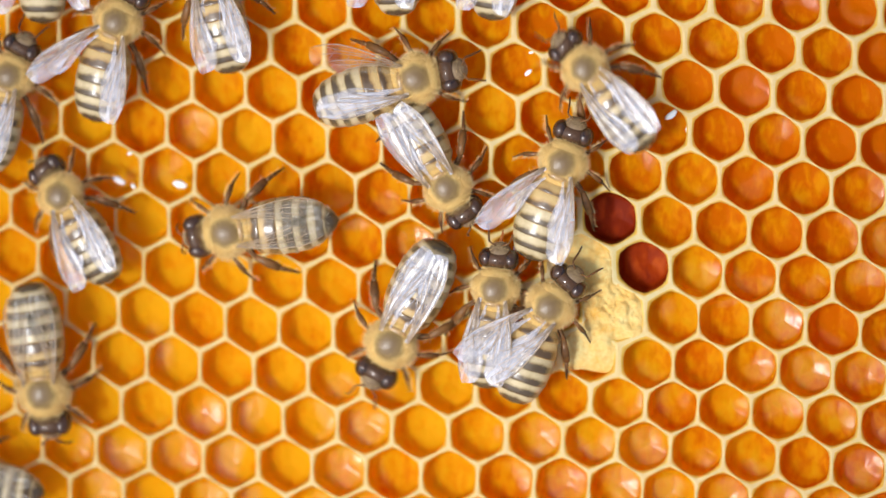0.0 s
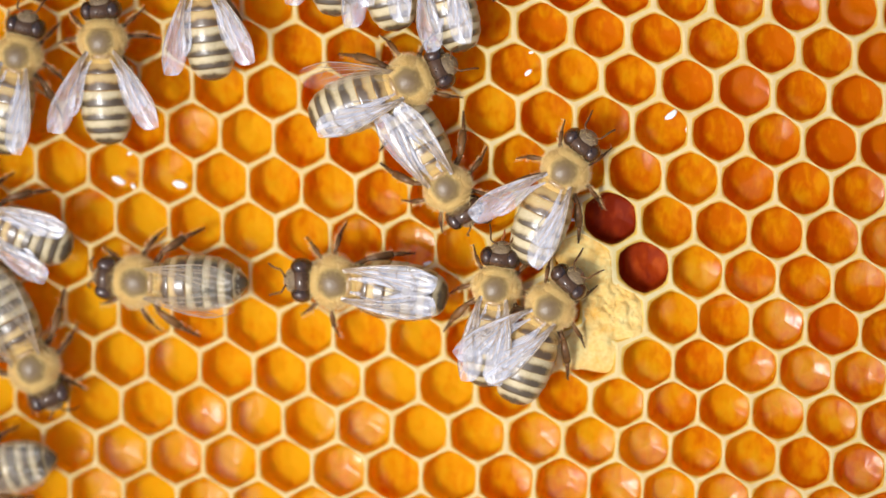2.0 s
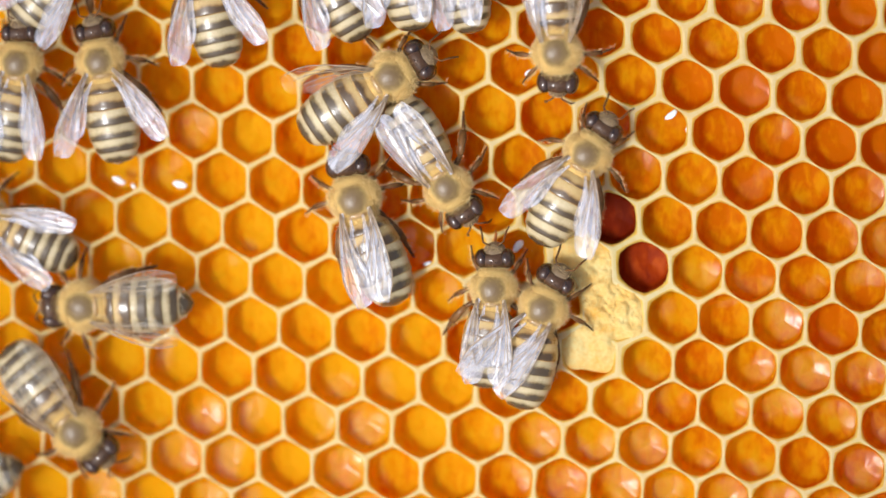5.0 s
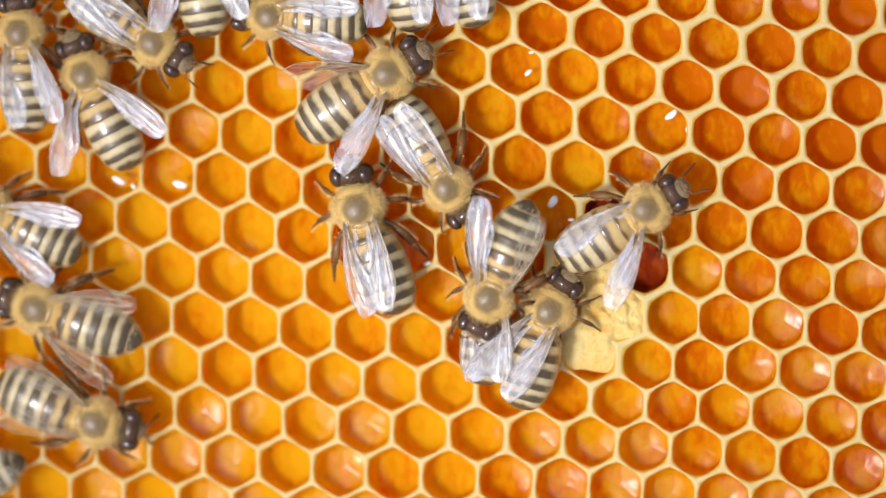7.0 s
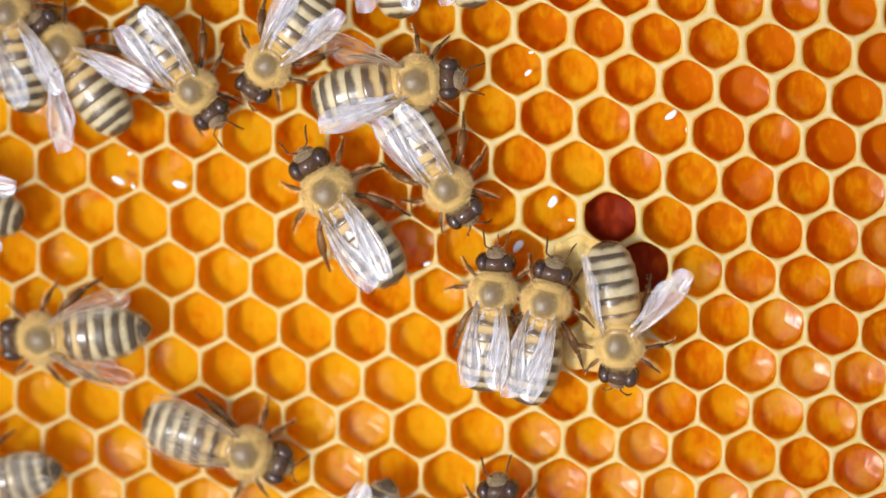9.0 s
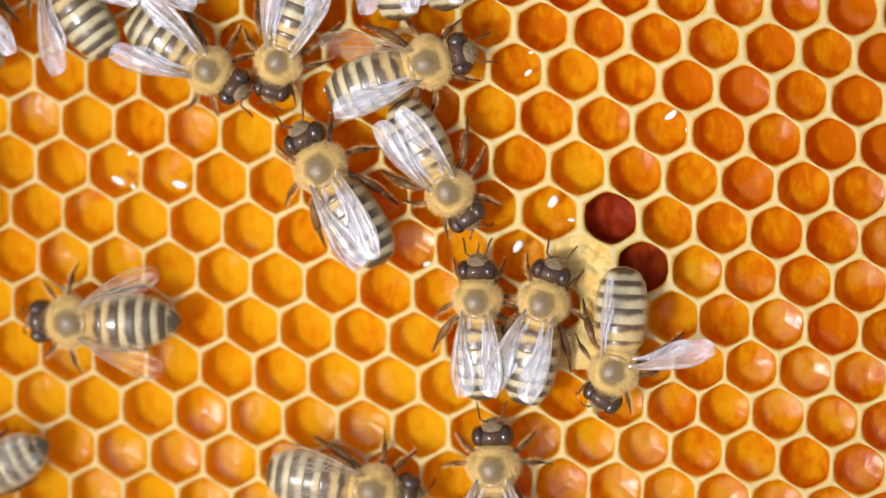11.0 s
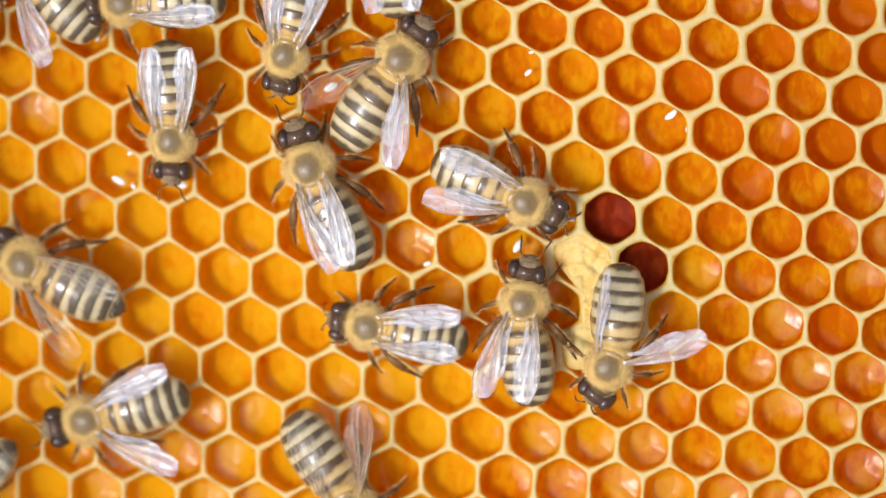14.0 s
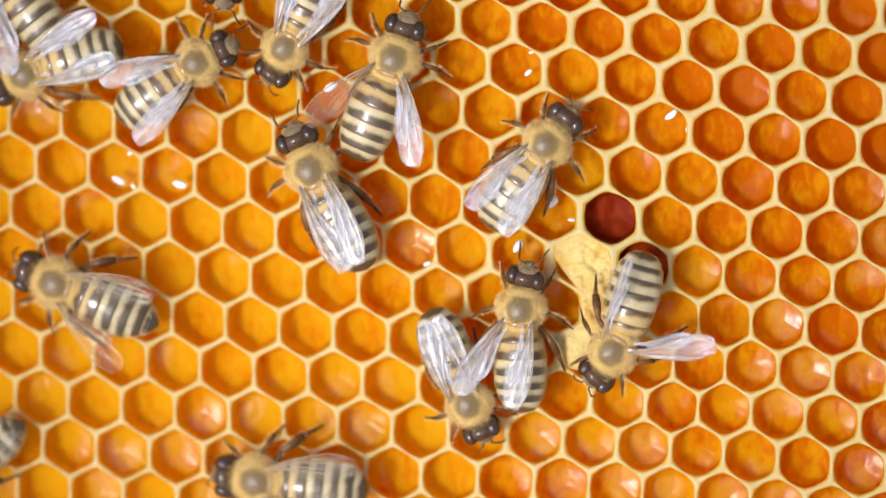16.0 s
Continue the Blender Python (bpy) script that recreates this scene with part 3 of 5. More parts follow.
    # legs
    for kind, hip, joints, radii in LEGS:
        for sgn in (1, -1):
            a, b, c = ((x, sgn * y, z) for x, y, z in joints)
            v, f = tube([(0, 0, 0), Vector(a) * 0.5 + Vector((0, 0, 0.06)), a], [radii[0] * 0.8, radii[0], radii[0] * 0.75], 9)
            leg = part(kind + "_leg", mesh("femur", v, f, [LEG]), bee, (hip[0], sgn * hip[1], hip[2]))
            mid = Vector(a).lerp(Vector(b), 0.6)
            v, f = tube([a, mid, b], [radii[1] * 0.6, radii[1], radii[1] * 0.8], 9, 0.6)
            part("tibia", mesh("tibia", v, f, [LEG]), leg)
            spots = ((0.0, 1.0), (0.30, 0.95), (0.36, 0.55), (0.40, 0.8), (0.56, 0.75), (0.60, 0.45), (0.64, 0.65), (0.78, 0.6), (0.82, 0.4), (0.86, 0.5), (1.0, 0.35))
            v, f = tube([Vector(b).lerp(Vector(c), k) for k, w in spots], [radii[2] * w for k, w in spots], 7)
            part("tarsus", mesh("tarsus", v, f, [LEG]), leg)
            v, f = joined([fringe(rng, (0, 0, 0), a, radii[0], 70), fringe(rng, a, b, radii[1], 110), fringe(rng, b, c, radii[2], 50)])
            part("hair", mesh("leg_hair", v, f, [HAIR]), leg)
    return bee


def part_of(bee, name, side=0):
    """The part of that name, of the pair the one on the bee's left (side 1) or right (side -1)."""
    return next(o for o in bee.children if o.name.split(".")[0] == name and o.location.y * side >= 0)


def build_flakes():
    """White wax scales that stick to cell rims and walls."""
    spots = ((8.2, 17.2, 0.55, 40, -1.2), (8.6, 19.2, 0.35, 10, -0.2), (22.2, 13.3, 0.85, 40, -0.3), (23.7, 11.9, 0.4, 80, -0.6), (-32.4, 6.3, 0.8, -30, -0.6),
             (-30.9, 5.7, 0.5, -60, -0.6), (-26.2, 6.0, 0.95, -15, -0.4), (-31.2, 9.0, 0.4, 20, -0.2), (10.7, 4.7, 0.9, 60, -0.8), (12.6, 3.0, 0.4, 0, -0.1),
             (7.3, 0.3, 0.85, 55, -0.7), (-11.1, 15.7, 0.9, 30, -0.3), (-1.6, -1.5, 0.5, 20, -0.3), (-34.4, 20.3, 0.4, 60, -0.5))
    rng = random.Random(9)
    for x, y, size, turn_z, z in spots:
        n, loops = 10, []
        for s, h in ((0.55, -0.5), (0.95, -0.2), (1.0, 0.2), (0.6, 0.55)):
            loops.append([(size * s * 0.85 * math.cos(a) * (1 + 0.25 * noise.noise(Vector((x, a, h)))), size * s * 0.42 * math.sin(a) * (1 + 0.4 * noise.noise(Vector((y, a, h)))), size * 0.4 * h) for a in [2 * math.pi * j / n for j in range(n)]])
        v, f = rings(loops)
        ob = new("wax_flake", mesh("wax_flake", v, f, [FLAKE]))
        ob.matrix_basis = pose(x * MM, y * MM, z * MM, rng.uniform(-20, 20), rng.uniform(-20, 20), turn_z)
        tagged(ob, "small white wax flake stuck on a cell rim", "wax flake", "white wax flakes")


# ---- build ----
build_ground()
comb = build_comb()
build_lump(comb)
build_flakes()
bees = {}
first = build_bee()
rng = random.Random(21)
for name in ('guard', 'edge', 'top', 'corner', 'pair_upper', 'pair_lower', 'centre', 'cluster_left', 'cluster_right', 'wanderer', 'crosser', 'left_walker', 'lower_walker', 'bottom_corner', 'top_middle', 'top_right', 'runner', 'top_left_pair', 'over_climber', 'late_crosser', 'late_top'):
    bees[name] = first if not bees else copy_thing(first, Matrix())
for name, b in bees.items():
    k = {"pair_upper": 1.08, "guard": 1.03, "crosser": 1.1, "wanderer": 1.12, "cluster_right": 1.04, "late_crosser": 1.07, "lower_walker": 1.11}.get(name, rng.uniform(0.97, 1.03))
    b.scale = (k, k, k)
    kind = PALE_KIND if name in ("centre", "pair_lower", "top_middle", "late_top") else POINTED_KIND if name in ("crosser", "over_climber", "bottom_corner") else {}
    kind = BOLD_KIND if name in ("wanderer", "lower_walker", "late_crosser", "left_walker", "pair_upper", "cluster_right") else kind
    for o in b.children_recursive:
        if o.name.split(".")[0] == "segment" and kind:
            o.data = kind[o.data.name]
    if name in ("crosser", "over_climber", "bottom_corner", "lower_walker"):
        for o in b.children_recursive:
            side = o.location.y if o.parent == b else o.parent.location.y
            if o.name.split(".")[0] in ("wing", "hindwing") and not (name == "over_climber" and side < 0):
                o.data = CLEAR_KIND.setdefault(o.data.name, o.data.copy())
                o.data.materials[0] = CLEAR_WING
for name, text in (("pair_upper", "plump striped worker bee with half-open wings beside another bee"), ("pair_lower", "pale-banded worker bee with folded wings begging food"),
                   ("cluster_left", "dark-banded worker bee holding out its orange tongue"), ("cluster_right", "dark-banded worker bee with spread wings beside yellow wax"),
                   ("centre", "cream-banded worker bee working on the yellow wax lump"), ("guard", "dark-banded worker bee standing with both wings spread"),
                   ("wanderer", "dark-banded worker bee with wings folded over its back"), ("crosser", "brown-banded worker bee with a pointed dark tail"),
                   ("over_climber", "dark-banded worker bee climbing over other bees"), ("runner", "dark-banded worker bee hurrying over the comb")):
    tagged(bees[name], text)
for o in (part_of(bees["pair_upper"], "wing", 1), *part_of(bees["pair_upper"], "wing", 1).children):
    if o.name.split(".")[0] in ("wing", "hindwing"):
        o.data = CLEAR_KIND.setdefault(o.data.name, o.data.copy())
        o.data.materials[0] = CLEAR_WING
v, f = tube([(1.9, 0, -0.6), (2.5, 0.05, -0.7), (3.1, -0.05, -0.9), (3.5, 0, -1.2)], [0.2, 0.17, 0.13, 0.06], 8)
part("tongue", mesh("tongue", v, f, [TONGUE]), part_of(bees["cluster_left"], "head"), label="orange-brown tongue")


# ---- what moves ----
def at(x, y, heading, z=0.0):
    """A bee on the comb, in millimetres, heading in degrees from the x axis."""
    return pose(x * MM, y * MM, z * MM, 0, 0, heading)


def turn(pivot, degrees):
    return pose(*(c * MM for c in pivot), 0, 0, degrees)


def nod(degrees):
    """A head turned sideways and bowed to the comb."""
    return pose(*(c * MM for c in HEAD), 0, 38, degrees)


def wings(bee, rows):
    """Rows of seconds and how far the left and the right wing stand out, in degrees; where given, how far the right one stands on edge."""
    for sgn, lift in ((1, 0.0), (-1, 0.22)):
        keys = []
        for t, left, right, *roll in rows:
            on_edge = roll[0] if roll and sgn < 0 else 0
            keys.append((t, pose(-0.75 * MM, sgn * 1.35 * MM, (4.0 + lift) * MM, on_edge, 5.5, -sgn * (left if sgn > 0 else right))))
        walk(part_of(bee, "wing", sgn), keys)


def crawl(bee, rows):
    """Keys a bee along its rows, and swings its legs by the way it goes."""
    walk(bee, rows)
    ts = [t for t, m in rows]
    way = [0.0]
    for (t0, m0), (t1, m1) in zip(rows, rows[1:]):
        spin = abs(m0.to_quaternion().rotation_difference(m1.to_quaternion()).angle) * 2.0
        way.append(way[-1] + (m1.translation - m0.translation).length / MM + spin)
    steps = [0.25 * i for i in range(65)]
    phase = [float(np.interp(t, ts, way)) * 1.15 for t in steps]
    for i, (kind, hip, joints, radii) in enumerate(LEGS):
        for sgn in (1, -1):
            leg = part_of(bee, kind + "_leg", sgn)
            off = math.pi * ((i + (sgn > 0)) % 2) + 0.4 * i
            walk(leg, [(t, pose(hip[0] * MM, sgn * hip[1] * MM, hip[2] * MM, 0, 0, 13 * math.sin(p + off))) for t, p in zip(steps, phase)])


def motions():
    crawl(bees['guard'], [
        (0, at(-31.6, 22.0, 67)), (0.5, at(-31.4, 21.5, 72)), (1, at(-32.3, 21.2, 86)), (1.5, at(-32.5, 21.0, 92)),
        (2, at(-33.1, 20.1, 93)), (2.5, at(-33.7, 20.3, 98)), (3, at(-33.6, 19.6, 96)), (3.5, at(-33.3, 19.3, 95)),
        (4, at(-33.2, 19.2, 94)), (6.5, at(-34.3, 16.7, 114)), (7, at(-34.8, 16.8, 113)), (7.5, at(-34.7, 18.1, 106)),
        (8, at(-34.6, 16.9, 111)), (8.5, at(-35.8, 18.1, 115)), (9, at(-37.2, 19.4, 129)), (11.5, at(-38.8, 27.5, 135)),
        (12, at(-39.2, 27.5, 137)), (12.5, at(-39.0, 26.9, 135)), (13, at(-39.7, 27.6, 137)), (13.5, at(-40.7, 26.9, 143)),
        (14, at(-41.3, 27.4, 145)), (14.5, at(-42.4, 26.8, 151)), (15, at(-42.5, 26.1, 143)), (15.5, at(-43.7, 26.6, 142)),
        (16, at(-43.6, 26.8, 140)),
    ])
    walk(part_of(bees['guard'], 'abdomen'), [
        (0, turn(ABDOMEN, 9)), (0.5, turn(ABDOMEN, 3)), (1, turn(ABDOMEN, 0)), (1.5, turn(ABDOMEN, -3)),
        (2, turn(ABDOMEN, -1)), (2.5, turn(ABDOMEN, -3)), (3, turn(ABDOMEN, -1)), (3.5, turn(ABDOMEN, -2)),
        (4, turn(ABDOMEN, -2)), (6.5, turn(ABDOMEN, 1)), (7, turn(ABDOMEN, 3)), (7.5, turn(ABDOMEN, 0)),
        (8, turn(ABDOMEN, 1)), (8.5, turn(ABDOMEN, 3)), (9, turn(ABDOMEN, -3)), (11.5, turn(ABDOMEN, -9)),
        (12, turn(ABDOMEN, -10)), (12.5, turn(ABDOMEN, -11)), (13, turn(ABDOMEN, -10)), (13.5, turn(ABDOMEN, -9)),
        (14, turn(ABDOMEN, -9)), (14.5, turn(ABDOMEN, -9)), (15, turn(ABDOMEN, -12)), (15.5, turn(ABDOMEN, -12)),
        (16, turn(ABDOMEN, -13)),
    ])
    walk(part_of(bees['guard'], 'head'), [
        (0, turn(HEAD, -11)), (0.5, turn(HEAD, -3)), (1, turn(HEAD, -0)), (1.5, turn(HEAD, 3)),
        (2, turn(HEAD, 2)), (2.5, turn(HEAD, 4)), (3, turn(HEAD, 1)), (3.5, turn(HEAD, 2)),
        (4, turn(HEAD, 2)), (6.5, turn(HEAD, -1)), (7, turn(HEAD, -4)), (7.5, turn(HEAD, -0)),
        (8, turn(HEAD, -2)), (8.5, turn(HEAD, -4)), (9, turn(HEAD, 4)), (11.5, turn(HEAD, 11)),
        (12, turn(HEAD, 12)), (12.5, turn(HEAD, 14)), (13, turn(HEAD, 13)), (13.5, turn(HEAD, 10)),
        (14, turn(HEAD, 12)), (14.5, turn(HEAD, 11)), (15, turn(HEAD, 15)), (15.5, turn(HEAD, 15)),
        (16, turn(HEAD, 15)),
    ])
    crawl(bees['edge'], [
        (0, at(-42.4, 16.7, 69)), (0.5, at(-42.2, 17.0, 64)), (1, at(-41.0, 18.2, 70)), (1.5, at(-40.8, 17.0, 59)),
        (2, at(-41.5, 18.6, 77)), (2.5, at(-41.3, 18.1, 77)), (3, at(-41.4, 17.1, 63)), (3.5, at(-40.8, 16.5, 66)),
        (4, at(-41.2, 16.5, 70)), (6.5, at(-41.6, 20.8, 101)), (7, at(-41.3, 20.9, 96)), (7.5, at(-40.6, 22.5, 84)),
        (8, at(-39.3, 22.7, 74)), (8.5, at(-40.0, 23.1, 82)), (9, at(-42.5, 22.8, 107)), (11.5, at(-48.2, 26.6, 113)),
        (12, at(-48.5, 26.4, 113)), (13, at(-48.2, 26.1, 113)), (14, at(-49.9, 26.6, 115)), (16, at(-50.5, 26.9, 114)),
    ])
    walk(part_of(bees['edge'], 'abdomen'), [
        (0, turn(ABDOMEN, 5)), (0.5, turn(ABDOMEN, 7)), (1, turn(ABDOMEN, 2)), (1.5, turn(ABDOMEN, 10)),
        (2, turn(ABDOMEN, -1)), (2.5, turn(ABDOMEN, -0)), (3, turn(ABDOMEN, 9)), (3.5, turn(ABDOMEN, 6)),
        (4, turn(ABDOMEN, -0)), (6.5, turn(ABDOMEN, -8)), (7, turn(ABDOMEN, -4)), (7.5, turn(ABDOMEN, 0)),
        (8, turn(ABDOMEN, 1)), (8.5, turn(ABDOMEN, 3)), (9, turn(ABDOMEN, -7)), (11.5, turn(ABDOMEN, -6)),
        (12, turn(ABDOMEN, -6)), (13, turn(ABDOMEN, -6)), (14, turn(ABDOMEN, -4)), (16, turn(ABDOMEN, -3)),
    ])
    walk(part_of(bees['edge'], 'head'), [
        (0, turn(HEAD, -6)), (0.5, turn(HEAD, -9)), (1, turn(HEAD, -3)), (1.5, turn(HEAD, -12)),
        (2, turn(HEAD, 1)), (2.5, turn(HEAD, 0)), (3, turn(HEAD, -11)), (3.5, turn(HEAD, -8)),
        (4, turn(HEAD, 0)), (6.5, turn(HEAD, 10)), (7, turn(HEAD, 5)), (7.5, turn(HEAD, -0)),
        (8, turn(HEAD, -2)), (8.5, turn(HEAD, -4)), (9, turn(HEAD, 8)), (11.5, turn(HEAD, 7)),
        (12, turn(HEAD, 7)), (13, turn(HEAD, 7)), (14, turn(HEAD, 5)), (16, turn(HEAD, 4)),
    ])
    crawl(bees['top'], [
        (0, at(-22.6, 26.7, 106)), (0.5, at(-21.5, 27.0, 99)), (1, at(-21.5, 26.7, 101)), (1.5, at(-22.0, 26.4, 103)),
        (2, at(-23.3, 26.2, 99)), (2.5, at(-23.3, 26.2, 93)), (3, at(-23.2, 26.4, 98)), (3.5, at(-23.0, 26.7, 104)),
        (4, at(-23.2, 26.7, 105)), (6.5, at(-23.3, 29.7, 99)), (7, at(-24.2, 30.3, 101)), (7.5, at(-22.6, 28.3, 96)),
        (8, at(-23.0, 29.4, 94)), (8.5, at(-23.0, 31.3, 99)), (9, at(-24.5, 34.6, 98)), (11.5, at(-22.3, 35.1, 83)),
        (13, at(-20.6, 34.3, 60)), (13.5, at(-20.3, 33.7, 15)), (14, at(-20.1, 33.1, -31)), (14.5, at(-19.8, 32.4, -77)),
        (15, at(-20.2, 29.2, -80)), (15.5, at(-20.4, 26.2, -82)), (16, at(-21.3, 27.8, -85)),
    ])
    walk(part_of(bees['top'], 'abdomen'), [
        (0, turn(ABDOMEN, -3)), (0.5, turn(ABDOMEN, -5)), (1, turn(ABDOMEN, -3)), (1.5, turn(ABDOMEN, -1)),
        (2, turn(ABDOMEN, -3)), (2.5, turn(ABDOMEN, -3)), (3, turn(ABDOMEN, -1)), (3.5, turn(ABDOMEN, 1)),
        (4, turn(ABDOMEN, 0)), (6.5, turn(ABDOMEN, -2)), (7, turn(ABDOMEN, -3)), (7.5, turn(ABDOMEN, -3)),
        (8, turn(ABDOMEN, -3)), (8.5, turn(ABDOMEN, -2)), (9, turn(ABDOMEN, -4)), (11.5, turn(ABDOMEN, -1)),
        (13, turn(ABDOMEN, 0)), (13.5, turn(ABDOMEN, -1)), (14, turn(ABDOMEN, 2)), (14.5, turn(ABDOMEN, 2)),
        (15, turn(ABDOMEN, 2)), (15.5, turn(ABDOMEN, 2)), (16, turn(ABDOMEN, 3)),
    ])
    walk(part_of(bees['top'], 'head'), [
        (0, turn(HEAD, 3)), (0.5, turn(HEAD, 6)), (1, turn(HEAD, 4)), (1.5, turn(HEAD, 2)),
        (2, turn(HEAD, 3)), (2.5, turn(HEAD, 4)), (3, turn(HEAD, 1)), (3.5, turn(HEAD, -1)),
        (4, turn(HEAD, -0)), (6.5, turn(HEAD, 3)), (7, turn(HEAD, 4)), (7.5, turn(HEAD, 3)),
        (8, turn(HEAD, 4)), (8.5, turn(HEAD, 2)), (9, turn(HEAD, 5)), (11.5, turn(HEAD, 2)),
        (13, turn(HEAD, -0)), (13.5, turn(HEAD, 1)), (14, turn(HEAD, -2)), (14.5, turn(HEAD, -3)),
        (15, turn(HEAD, -3)), (15.5, turn(HEAD, -2)), (16, turn(HEAD, -3)),
    ])
    crawl(bees['corner'], [
        (0, at(-39.2, 31.6, 93)), (0.5, at(-39.5, 31.9, 93)), (1, at(-39.5, 33.8, 93)), (2, at(-39.5, 33.8, 93)),
        (3, at(-39.3, 33.2, 92)), (3.5, at(-38.7, 31.9, 92)), (4, at(-38.8, 31.9, 93)), (5.25, at(-34.1, 27.1, 34)),
        (6.5, at(-29.3, 22.3, -28)), (7, at(-28.1, 20.1, -33)), (7.5, at(-26.4, 18.1, -41)), (8, at(-27.1, 18.8, -46)),
        (8.5, at(-25.6, 17.6, -40)), (9, at(-24.2, 15.5, -52)), (11.5, at(-22.6, 17.7, -32)), (12, at(-23.7, 17.2, -39)),
        (12.5, at(-23.2, 17.3, -39)), (13, at(-23.8, 14.3, -56)), (13.5, at(-24.8, 10.9, -73)), (14, at(-26.3, 10.6, -89)),
        (14.5, at(-24.8, 11.5, -63)), (15, at(-21.7, 15.1, -31)), (15.5, at(-24.0, 17.3, 2)), (16, at(-23.8, 18.1, 30)),
    ])
    walk(part_of(bees['corner'], 'abdomen'), [
        (0, turn(ABDOMEN, -4)), (0.5, turn(ABDOMEN, -4)), (1, turn(ABDOMEN, -4)), (2, turn(ABDOMEN, -4)),
        (3, turn(ABDOMEN, -4)), (3.5, turn(ABDOMEN, -4)), (4, turn(ABDOMEN, -4)), (5.25, turn(ABDOMEN, -2)),
        (6.5, turn(ABDOMEN, 9)), (7, turn(ABDOMEN, 1)), (7.5, turn(ABDOMEN, -1)), (8, turn(ABDOMEN, -2)),
        (8.5, turn(ABDOMEN, -3)), (9, turn(ABDOMEN, -1)), (11.5, turn(ABDOMEN, 1)), (12, turn(ABDOMEN, 1)),
        (12.5, turn(ABDOMEN, 5)), (13, turn(ABDOMEN, 3)), (13.5, turn(ABDOMEN, 0)), (14, turn(ABDOMEN, 3)),
        (14.5, turn(ABDOMEN, 2)), (15, turn(ABDOMEN, -2)), (15.5, turn(ABDOMEN, -0)), (16, turn(ABDOMEN, 7)),
    ])
    walk(part_of(bees['corner'], 'head'), [
        (0, turn(HEAD, 5)), (0.5, turn(HEAD, 5)), (1, turn(HEAD, 5)), (2, turn(HEAD, 5)),
        (3, turn(HEAD, 4)), (3.5, turn(HEAD, 4)), (4, turn(HEAD, 5)), (5.25, turn(HEAD, 2)),
        (6.5, turn(HEAD, -12)), (7, turn(HEAD, -1)), (7.5, turn(HEAD, 2)), (8, turn(HEAD, 2)),
        (8.5, turn(HEAD, 4)), (9, turn(HEAD, 1)), (11.5, turn(HEAD, -1)), (12, turn(HEAD, -1)),
        (12.5, turn(HEAD, -6)), (13, turn(HEAD, -3)), (13.5, turn(HEAD, -0)), (14, turn(HEAD, -4)),
        (14.5, turn(HEAD, -2)), (15, turn(HEAD, 2)), (15.5, turn(HEAD, 0)), (16, turn(HEAD, -8)),
    ])
    crawl(bees['pair_upper'], [
        (0, at(-2.2, 16.8, 14)), (0.5, at(-1.2, 18.5, 30)), (1, at(-1.9, 18.0, 26)), (1.5, at(-2.3, 17.2, 23)),
        (2, at(-2.9, 16.5, 23)), (2.5, at(-2.9, 16.9, 26)), (3, at(-3.1, 17.0, 25)), (3.5, at(-3.3, 17.0, 26)),
        (4, at(-3.6, 16.9, 27)), (6.5, at(-5.8, 16.9, 35)), (7, at(-5.0, 17.2, 33)), (7.5, at(-4.7, 17.3, 38)),
        (8, at(-4.0, 17.3, 28)), (8.5, at(-3.4, 16.9, 18)), (9, at(-2.2, 16.5, 7)), (11.5, at(-1.1, 18.5, 26)),
        (12, at(-3.0, 18.3, 46)), (12.5, at(-3.0, 18.4, 43)), (13, at(-2.9, 17.7, 36)), (13.5, at(-2.9, 17.7, 40)),
        (14, at(-3.7, 18.6, 56)), (14.5, at(-4.5, 20.7, 72)), (15, at(-5.0, 18.6, 79)), (15.5, at(-3.7, 18.5, 61)),
        (16, at(-4.3, 18.6, 70)),
    ])
    walk(part_of(bees['pair_upper'], 'abdomen'), [
        (0, turn(ABDOMEN, 4)), (0.5, turn(ABDOMEN, 2)), (1, turn(ABDOMEN, 1)), (1.5, turn(ABDOMEN, -1)),
        (2, turn(ABDOMEN, -1)), (2.5, turn(ABDOMEN, 4)), (3, turn(ABDOMEN, 4)), (3.5, turn(ABDOMEN, 3)),
        (4, turn(ABDOMEN, 3)), (6.5, turn(ABDOMEN, -0)), (7, turn(ABDOMEN, 1)), (7.5, turn(ABDOMEN, -2)),
        (8, turn(ABDOMEN, 4)), (8.5, turn(ABDOMEN, 2)), (9, turn(ABDOMEN, 6)), (11.5, turn(ABDOMEN, 2)),
        (12, turn(ABDOMEN, -4)), (12.5, turn(ABDOMEN, -0)), (13, turn(ABDOMEN, 2)), (13.5, turn(ABDOMEN, 2)),
        (14, turn(ABDOMEN, -1)), (14.5, turn(ABDOMEN, -0)), (15, turn(ABDOMEN, -6)), (15.5, turn(ABDOMEN, -1)),
        (16, turn(ABDOMEN, -3)),
    ])
